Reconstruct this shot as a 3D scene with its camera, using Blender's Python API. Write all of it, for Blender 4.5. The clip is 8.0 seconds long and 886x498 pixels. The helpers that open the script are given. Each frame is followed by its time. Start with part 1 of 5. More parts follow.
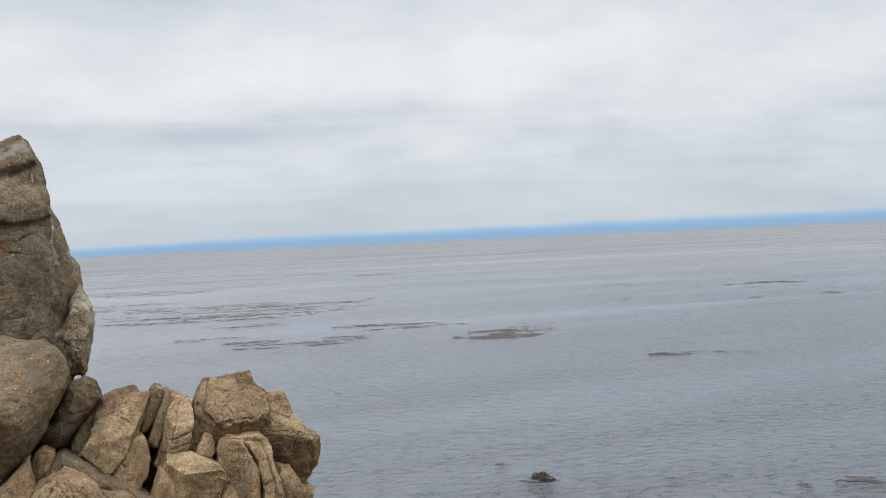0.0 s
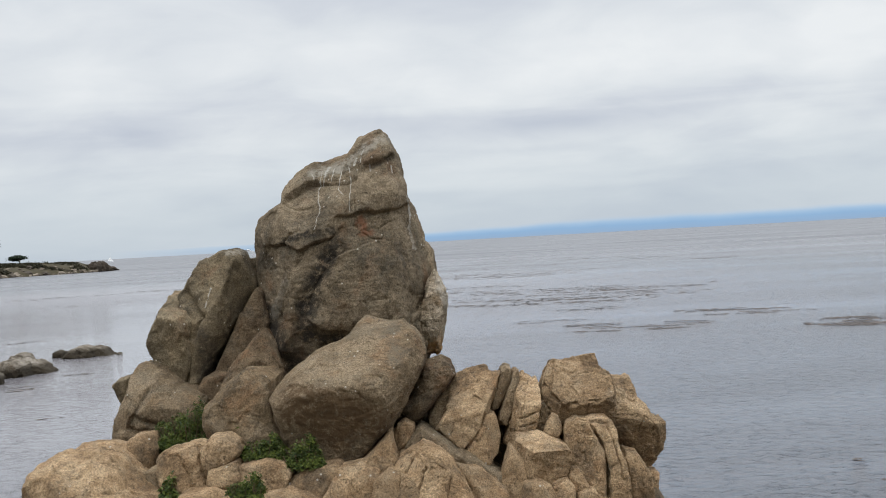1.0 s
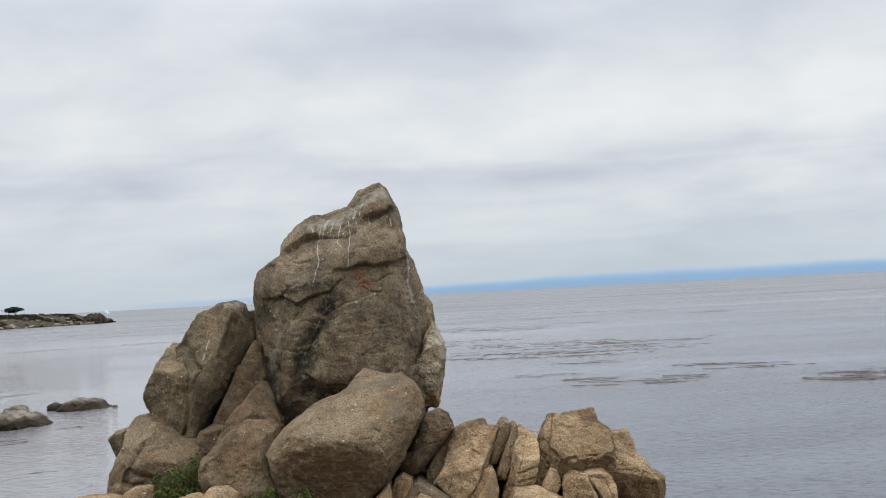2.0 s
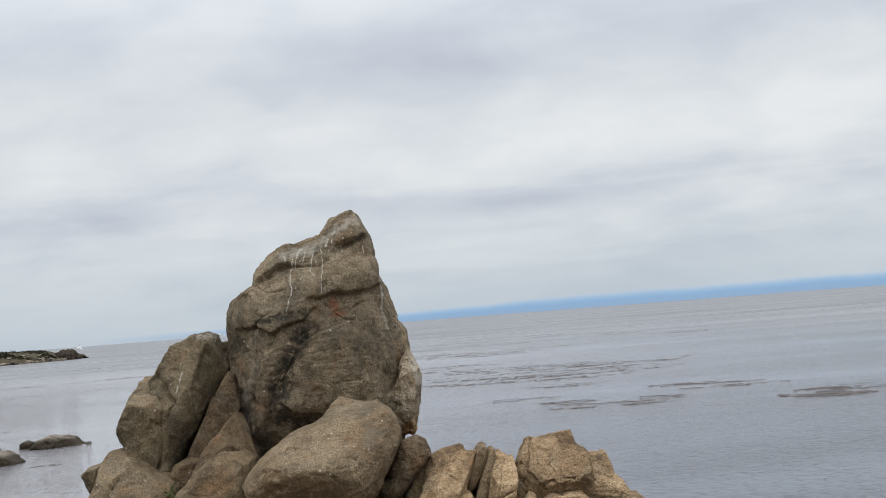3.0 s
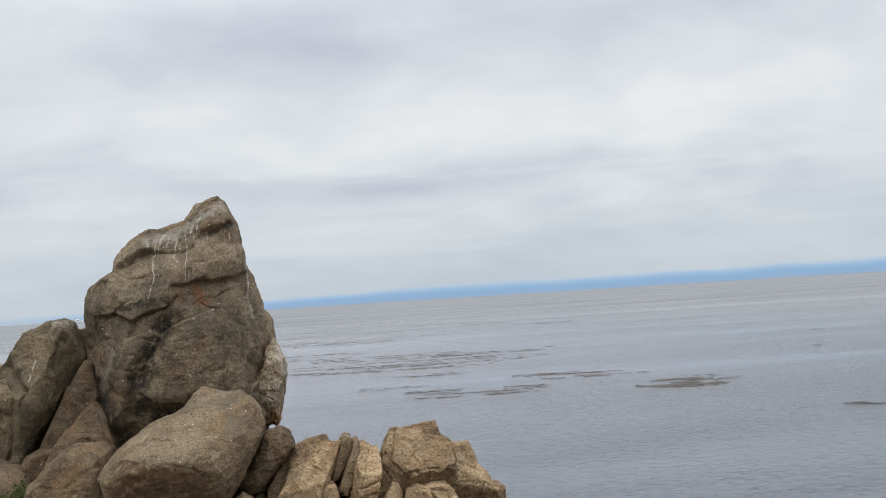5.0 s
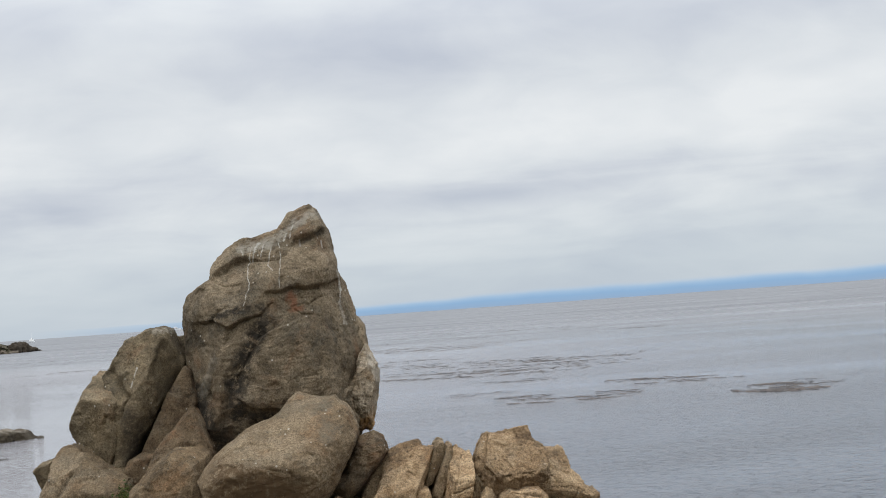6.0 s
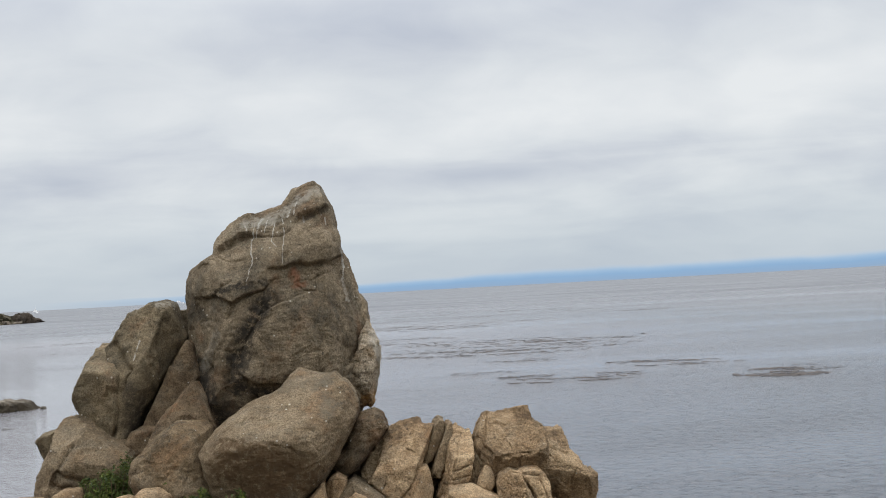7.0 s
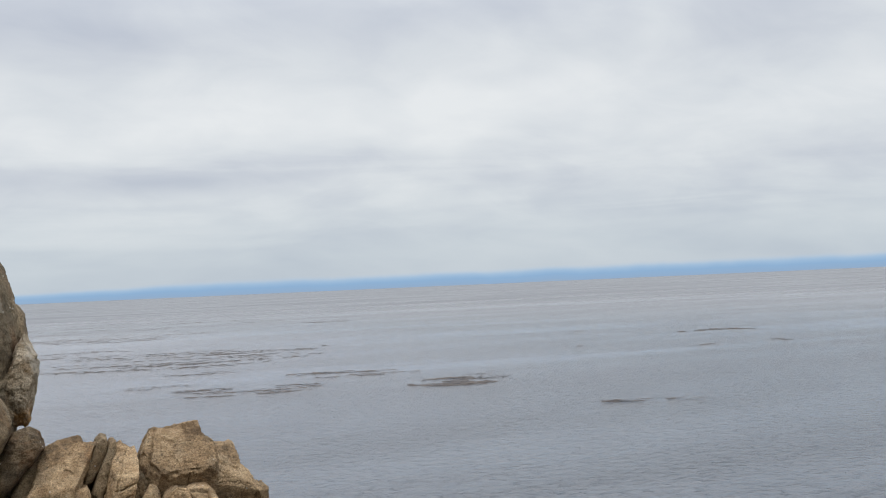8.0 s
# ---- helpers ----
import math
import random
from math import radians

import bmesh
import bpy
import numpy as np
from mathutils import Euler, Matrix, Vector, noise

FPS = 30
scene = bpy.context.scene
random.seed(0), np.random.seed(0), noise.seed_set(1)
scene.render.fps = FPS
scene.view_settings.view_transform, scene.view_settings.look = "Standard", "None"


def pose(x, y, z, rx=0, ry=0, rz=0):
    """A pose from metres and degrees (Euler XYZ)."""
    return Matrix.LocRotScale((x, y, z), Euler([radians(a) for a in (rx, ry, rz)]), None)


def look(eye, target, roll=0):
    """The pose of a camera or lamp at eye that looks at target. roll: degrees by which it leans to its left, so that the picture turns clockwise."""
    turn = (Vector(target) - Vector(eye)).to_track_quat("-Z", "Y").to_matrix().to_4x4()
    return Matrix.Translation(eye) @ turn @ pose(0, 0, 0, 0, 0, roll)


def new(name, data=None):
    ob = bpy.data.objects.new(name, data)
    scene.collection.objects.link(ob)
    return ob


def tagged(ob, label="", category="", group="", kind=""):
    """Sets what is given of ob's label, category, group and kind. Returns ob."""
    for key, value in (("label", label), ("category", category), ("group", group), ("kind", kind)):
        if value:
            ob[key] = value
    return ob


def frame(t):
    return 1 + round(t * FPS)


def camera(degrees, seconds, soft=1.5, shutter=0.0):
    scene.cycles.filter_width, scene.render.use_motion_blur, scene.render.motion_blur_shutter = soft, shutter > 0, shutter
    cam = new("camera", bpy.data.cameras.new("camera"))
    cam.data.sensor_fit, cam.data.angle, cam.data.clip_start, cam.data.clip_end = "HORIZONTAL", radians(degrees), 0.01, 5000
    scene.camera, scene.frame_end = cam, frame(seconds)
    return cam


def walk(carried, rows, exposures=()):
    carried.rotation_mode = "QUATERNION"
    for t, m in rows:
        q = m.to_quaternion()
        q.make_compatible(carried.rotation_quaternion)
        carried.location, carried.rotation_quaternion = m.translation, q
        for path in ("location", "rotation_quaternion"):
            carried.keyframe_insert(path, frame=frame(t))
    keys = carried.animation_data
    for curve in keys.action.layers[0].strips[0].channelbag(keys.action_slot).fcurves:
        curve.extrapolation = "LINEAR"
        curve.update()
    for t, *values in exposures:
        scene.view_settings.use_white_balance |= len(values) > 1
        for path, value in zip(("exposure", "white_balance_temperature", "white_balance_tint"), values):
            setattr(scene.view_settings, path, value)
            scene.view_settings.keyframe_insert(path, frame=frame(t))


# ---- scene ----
cam = camera(45.44, 8.0, soft=0.9)
EYE = 6.5  # the eye above the sea
ROWS = [
    (0.0, 0.048, 0.047, -0.022, -18.22, -0.50, 2.60),
    (0.2, 0.042, 0.039, -0.011, -14.69, -1.01, 2.88),
    (0.5, 0.002, 0.038, -0.025, -8.89, -0.42, 2.95),
    (0.7, -0.002, 0.022, -0.004, -4.44, -0.26, 2.69),
    (1.0, -0.021, 0.008, -0.002, 0.00, -0.51, 3.14),
    (1.5, -0.037, -0.013, 0.002, 1.29, 1.16, 3.22),
    (2.0, -0.037, -0.020, 0.002, -0.14, 2.35, 2.96),
    (2.2, -0.026, -0.013, -0.008, -0.75, 2.66, 3.12),
    (3.3, -0.021, -0.008, -0.015, -1.24, 3.83, 4.91),
    (3.5, -0.022, -0.012, 0.007, -0.49, 3.44, 5.78),
    (4.0, -0.028, -0.018, 0.011, -2.52, 1.74, 5.83),
    (4.2, -0.010, -0.006, 0.014, -5.24, 2.11, 4.52),
    (5.3, -0.016, 0.007, 0.007, -8.69, 2.78, 3.56),
    (5.5, -0.016, 0.004, 0.006, -7.49, 2.99, 3.93),
    (6.0, -0.025, -0.002, 0.002, -3.75, 3.23, 4.09),
    (6.5, -0.038, -0.013, -0.005, 0.05, 3.38, 4.07),
    (7.0, -0.018, -0.023, 0.003, -3.59, 2.09, 3.05),
    (7.2, 0.015, -0.015, 0.006, -8.82, 2.00, 2.33),
    (7.5, 0.051, -0.008, 0.010, -14.19, 1.93, 1.70),
    (7.8, 0.065, -0.004, 0.024, -18.74, 2.11, 2.34),
    (8.0, 0.095, -0.004, -0.002, -20.64, 1.92, 2.51),
]
walk(cam, [(t, pose(x, y, EYE + z, 90 + pitch, roll, yaw)) for t, x, y, z, yaw, pitch, roll in ROWS], exposures=((0.0, 0.0), (1.5, 0.0), (3.5, -0.08), (4.2, -0.06), (5.5, -0.04), (8.0, -0.07)))

# ---- world and light ----
SUN_UP, SUN_ROUND = 74.0, 205.0


def nodes_of(owner):
    owner.use_nodes = True
    tree = owner.node_tree
    tree.nodes.clear()

    def add(kind, **values):
        n = tree.nodes.new(kind)
        ins = values.pop("ins", {})
        for k, v in values.items():
            setattr(n, k, v)
        for k, v in ins.items():
            if isinstance(v, bpy.types.NodeSocket):
                tree.links.new(v, n.inputs[k])
            else:
                n.inputs[k].default_value = v
        return n

    return add


def ramp_of(add, fac, stops):
    n = add("ShaderNodeValToRGB", ins={"Fac": fac})
    e = n.color_ramp.elements
    e[0].position, e[0].color = stops[0][0], (*stops[0][1], 1)
    e[1].position, e[1].color = stops[-1][0], (*stops[-1][1], 1)
    for p, c in stops[1:-1]:
        s = e.new(p)
        s.color = (*c, 1)
    return n.outputs["Color"]


def math_of(add, op, a, b=0.0, c=0.0):
    return add("ShaderNodeMath", operation=op, ins={0: a, 1: b, 2: c}).outputs[0]


def mix_of(add, fac, a, b, blend="MIX"):
    n = add("ShaderNodeMix", data_type="RGBA", blend_type=blend, ins={"Factor": fac})
    for k, v in ((6, a), (7, b)):
        if isinstance(v, bpy.types.NodeSocket):
            n.id_data.links.new(v, n.inputs[k])
        else:
            n.inputs[k].default_value = (*v, 1)
    return n.outputs[2]


def noise_of(add, vec, scale, detail=4.0, rough=0.55, warp=0.0):
    return add("ShaderNodeTexNoise", ins={"Vector": vec, "Scale": scale, "Detail": detail, "Roughness": rough, "Distortion": warp}).outputs["Fac"]


CLOUD_STREAKS = (
    (4.0, 6.2, 9.0, 0.8, -0.13),
    (11.0, 9.0, 13.0, 1.7, 0.10),
    (-15.0, 9.0, 9.0, 1.8, 0.08),
    (35.0, 3.7, 8.0, 0.5, -0.14),
    (31.0, 8.2, 9.0, 2.0, 0.06),
    (2.0, 14.0, 22.0, 1.8, -0.06),
    (-20.0, 5.6, 8.0, 0.6, -0.07),
    (20.0, 4.4, 9.0, 0.5, -0.05),
    (12.0, 2.6, 12.0, 0.35, -0.05),
)


def build_world():
    world = bpy.data.worlds.new("overcast_sky")
    scene.world = world
    add = nodes_of(world)
    sky = add("ShaderNodeTexSky", sky_type="NISHITA", sun_disc=False, sun_elevation=radians(SUN_UP), sun_rotation=radians(SUN_ROUND))
    way = add("ShaderNodeTexCoord").outputs["Generated"]
    xyz = add("ShaderNodeSeparateXYZ", ins={0: way})
    up = math_of(add, "MAXIMUM", xyz.outputs["Z"], 0.0)
    # the cloud sheet: a flat layer overhead, seen ever more edge-on towards the horizon
    deep = math_of(add, "ADD", up, 0.36)
    u = math_of(add, "DIVIDE", xyz.outputs["X"], deep)
    v = math_of(add, "DIVIDE", xyz.outputs["Y"], deep)
    sheet = add("ShaderNodeCombineXYZ", ins={0: u, 1: v, 2: 0.0}).outputs[0]
    turned = add("ShaderNodeMapping", ins={"Vector": sheet, "Rotation": (0, 0, radians(-16)), "Scale": (0.8, 1.0, 1.0), "Location": (3.1, 1.7, 0.0)}).outputs[0]
    big = noise_of(add, turned, 2.3, 3.0, 0.5, 0.3)
    fine = noise_of(add, turned, 6.0, 5.0, 0.55, 0.4)
    cloud = math_of(add, "ADD", math_of(add, "MULTIPLY", big, 0.68), math_of(add, "MULTIPLY", fine, 0.32))
    # layered bands of cloud low over the sea
    flat = add("ShaderNodeCombineXYZ", ins={0: math_of(add, "MULTIPLY", xyz.outputs["X"], 2.2), 1: math_of(add, "MULTIPLY", xyz.outputs["Y"], 2.2), 2: math_of(add, "MULTIPLY", up, 19.0)}).outputs[0]
    band = math_of(add, "SUBTRACT", noise_of(add, flat, 1.5, 4.0, 0.5, 0.5), 0.5)
    near_sea = add("ShaderNodeMapRange", interpolation_type="SMOOTHSTEP", ins={"Value": up, "From Min": 0.05, "From Max": 0.2, "To Min": 0.5, "To Max": 0.04}).outputs[0]
    cloud = math_of(add, "MULTIPLY_ADD", band, near_sea, cloud)
    # the heavier and the thinner streaks of the sheet: heading, height, half length and half thickness in degrees, tone
    heading = math_of(add, "MULTIPLY", math_of(add, "ARCTAN2", xyz.outputs["X"], xyz.outputs["Y"]), 57.3)
    height = math_of(add, "MULTIPLY_ADD", band, 4.0, math_of(add, "MULTIPLY", math_of(add, "ARCSINE", xyz.outputs["Z"]), 57.3))
    for az, el, long, thick, weight in CLOUD_STREAKS:
        a = math_of(add, "POWER", math_of(add, "ABSOLUTE", math_of(add, "DIVIDE", math_of(add, "SUBTRACT", heading, az), long)), 2.0)
        b = math_of(add, "POWER", math_of(add, "ABSOLUTE", math_of(add, "DIVIDE", math_of(add, "SUBTRACT", height, el), thick)), 2.0)
        soft = math_of(add, "EXPONENT", math_of(add, "MULTIPLY", math_of(add, "ADD", a, b), -1.0))
        cloud = math_of(add, "MULTIPLY_ADD", soft, weight, cloud)
    tone = ramp_of(add, cloud, [(0.28, (0.545, 0.585, 0.665)), (0.42, (0.655, 0.69, 0.745)), (0.53, (0.745, 0.778, 0.81)), (0.70, (0.87, 0.89, 0.90))])
    # an overcast sky is brightest overhead
    gain = add("ShaderNodeMapRange", interpolation_type="SMOOTHSTEP", ins={"Value": up, "From Min": 0.2, "From Max": 0.9, "To Min": 1.0, "To Max": 3.7}).outputs[0]
    lit = mix_of(add, 1.0, tone, gain, "MULTIPLY")
    low = add("ShaderNodeMapRange", interpolation_type="SMOOTHSTEP", ins={"Value": up, "From Min": 0.0, "From Max": 0.12, "To Min": 0.7, "To Max": 0.0}).outputs[0]
    hazy = mix_of(add, low, lit, (0.492, 0.58, 0.668))
    thin = mix_of(add, 0.08, hazy, mix_of(add, 1.0, sky.outputs[0], (0.12, 0.12, 0.12), "MULTIPLY"))
    back = add("ShaderNodeBackground", ins={"Color": thin, "Strength": 1.0})
    add("ShaderNodeOutputWorld", ins={"Surface": back.outputs[0]})


build_world()
sun = bpy.data.lights.new("sun", "SUN")
sun.energy, sun.angle, sun.color = 1.0, radians(25), (1.0, 0.96, 0.9)
new("sun", sun).matrix_world = look((0, 0, 0), (math.sin(radians(SUN_ROUND)) * -math.cos(radians(SUN_UP)), -math.cos(radians(SUN_ROUND)) * math.cos(radians(SUN_UP)), -math.sin(radians(SUN_UP))))


# ---- materials ----
def surface(add, bsdf):
    add("ShaderNodeOutputMaterial", ins={"Surface": bsdf.outputs[0]})


def rock_material(name, dark, mid, pale, stain, lichen=0.3, tide=0.0, marks=(), joints=0.6):
    m = bpy.data.materials.new(name)
    add = nodes_of(m)
    place = add("ShaderNodeTexCoord").outputs["Object"]
    chance = add("ShaderNodeObjectInfo").outputs["Random"]
    shift = add("ShaderNodeVectorMath", operation="SCALE", ins={0: (37.0, 11.0, 23.0), "Scale": chance}).outputs[0]
    p = add("ShaderNodeVectorMath", operation="ADD", ins={0: place, 1: shift}).outputs[0]
    broad = noise_of(add, p, 1.1, 4.0, 0.6, 0.3)
    blotch = noise_of(add, p, 4.5, 8.0, 0.7, 0.2)
    grain = noise_of(add, p, 45.0, 6.0, 0.8)
    tone = math_of(add, "ADD", math_of(add, "MULTIPLY", broad, 0.5), math_of(add, "MULTIPLY", blotch, 0.5))
    col = ramp_of(add, tone, [(0.39, dark), (0.48, mid), (0.585, pale)])
    # rusty stains
    rust = add("ShaderNodeMapRange", ins={"Value": noise_of(add, p, 1.9, 6.0, 0.65, 0.6), "From Min": 0.54, "From Max": 0.68, "To Min": 0.0, "To Max": 0.5}).outputs[0]
    col = mix_of(add, rust, col, stain)
    # grey lichen crust in patches
    crust = add("ShaderNodeMapRange", ins={"Value": noise_of(add, p, 2.7, 9.0, 0.75), "From Min": 0.5, "From Max": 0.6, "To Min": 0.0, "To Max": lichen}).outputs[0]
    col = mix_of(add, crust, col, (0.135, 0.13, 0.105))
    # granite grain, light and dark crystals, small dark pits
    g = add("ShaderNodeMapRange", ins={"Value": grain, "From Min": 0.34, "From Max": 0.66, "To Min": 0.42, "To Max": 1.5}).outputs[0]
    col = mix_of(add, 1.0, col, g, "MULTIPLY")
    pit_noise = noise_of(add, p, 17.0, 4.0, 0.6)
    pit = add("ShaderNodeMapRange", ins={"Value": pit_noise, "From Min": 0.30, "From Max": 0.40, "To Min": 0.55, "To Max": 0.0}).outputs[0]
    col = mix_of(add, pit, col, (0.05, 0.042, 0.032))
    # pale chips
    chip = add("ShaderNodeMapRange", ins={"Value": add("ShaderNodeTexVoronoi", ins={"Vector": p, "Scale": 6.5}).outputs["Distance"], "From Min": 0.06, "From Max": 0.11, "To Min": 0.85, "To Max": 0.0}).outputs[0]
    chip = math_of(add, "MULTIPLY", chip, math_of(add, "GREATER_THAN", noise_of(add, p, 2.6, 2.0), 0.49))
    col = mix_of(add, chip, col, (0.6, 0.55, 0.46))
    # hairline joints, broken up, with dirt in them
    warp = add("ShaderNodeVectorMath", operation="SCALE", ins={0: add("ShaderNodeTexNoise", ins={"Vector": p, "Scale": 3.0, "Detail": 5.0, "Roughness": 0.6}).outputs["Color"], "Scale": 0.3}).outputs[0]
    bent = add("ShaderNodeVectorMath", operation="ADD", ins={0: p, 1: warp}).outputs[0]
    joint = add("ShaderNodeTexVoronoi", feature="DISTANCE_TO_EDGE", ins={"Vector": add("ShaderNodeMapping", ins={"Vector": bent, "Rotation": (0.2, 0.35, 0.1), "Scale": (0.8, 0.8, 1.7)}).outputs[0], "Scale": 1.5}).outputs["Distance"]
    some = add("ShaderNodeMapRange", ins={"Value": noise_of(add, p, 1.6, 3.0), "From Min": 0.52, "From Max": 0.64}).outputs[0]
    crack = math_of(add, "MULTIPLY", math_of(add, "MULTIPLY", some, joints), add("ShaderNodeMapRange", ins={"Value": joint, "From Min": 0.002, "From Max": 0.014, "To Min": 1.0, "To Max": 0.0}).outputs[0])
    col = mix_of(add, math_of(add, "MULTIPLY", crack, 0.75), col, (0.035, 0.03, 0.022))
    # runs, seeps, patches, painted shade: (x, z) to (x, z), half width, colour, strength, raggedness
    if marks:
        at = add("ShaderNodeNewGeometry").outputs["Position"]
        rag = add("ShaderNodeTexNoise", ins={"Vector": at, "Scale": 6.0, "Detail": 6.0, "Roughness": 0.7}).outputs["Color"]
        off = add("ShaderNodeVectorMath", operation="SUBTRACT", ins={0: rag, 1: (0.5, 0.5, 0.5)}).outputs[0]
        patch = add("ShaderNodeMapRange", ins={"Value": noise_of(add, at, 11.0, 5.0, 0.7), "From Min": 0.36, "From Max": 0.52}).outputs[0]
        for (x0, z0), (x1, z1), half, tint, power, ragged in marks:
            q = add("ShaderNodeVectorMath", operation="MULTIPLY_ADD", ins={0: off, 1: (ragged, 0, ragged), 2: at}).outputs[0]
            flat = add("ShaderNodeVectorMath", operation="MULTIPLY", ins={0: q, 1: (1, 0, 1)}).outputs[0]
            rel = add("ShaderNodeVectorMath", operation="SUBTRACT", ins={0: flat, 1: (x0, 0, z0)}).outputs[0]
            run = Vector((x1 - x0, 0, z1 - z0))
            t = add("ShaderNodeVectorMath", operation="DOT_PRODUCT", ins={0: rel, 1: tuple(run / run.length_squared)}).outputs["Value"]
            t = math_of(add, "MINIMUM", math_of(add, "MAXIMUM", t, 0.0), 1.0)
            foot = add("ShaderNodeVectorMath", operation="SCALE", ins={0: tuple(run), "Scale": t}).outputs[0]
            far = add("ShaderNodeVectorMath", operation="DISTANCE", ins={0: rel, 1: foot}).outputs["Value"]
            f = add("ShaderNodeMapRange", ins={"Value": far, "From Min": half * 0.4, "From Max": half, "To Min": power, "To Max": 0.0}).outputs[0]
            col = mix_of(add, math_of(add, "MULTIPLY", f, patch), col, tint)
    if tide > 0:
        # dark weed and wet stone up to the tide line
        z = add("ShaderNodeSeparateXYZ", ins={0: add("ShaderNodeNewGeometry").outputs["Position"]}).outputs["Z"]
        wet = add("ShaderNodeMapRange", ins={"Value": math_of(add, "MULTIPLY_ADD", blotch, -0.8, z), "From Min": tide - 0.3, "From Max": tide, "To Min": 0.9, "To Max": 0.0}).outputs[0]
        col = mix_of(add, wet, col, (0.03, 0.023, 0.014))
    vary = add("ShaderNodeMapRange", ins={"Value": chance, "To Min": 0.85, "To Max": 1.12}).outputs[0]
    col = mix_of(add, 1.0, col, vary, "MULTIPLY")
    height = math_of(add, "ADD", math_of(add, "MULTIPLY", noise_of(add, p, 13.0, 9.0, 0.8), 0.085), math_of(add, "MULTIPLY", grain, 0.016))
    height = math_of(add, "MULTIPLY_ADD", math_of(add, "MINIMUM", pit_noise, 0.42), 0.10, height)
    height = math_of(add, "MULTIPLY_ADD", crack, -0.03, height)
    bump = add("ShaderNodeBump", ins={"Height": height, "Strength": 1.0, "Distance": 1.0})
    surface(add, add("ShaderNodeBsdfPrincipled", ins={"Base Color": col, "Roughness": 0.93, "Specular IOR Level": 0.2, "Normal": bump.outputs[0]}))
    return m


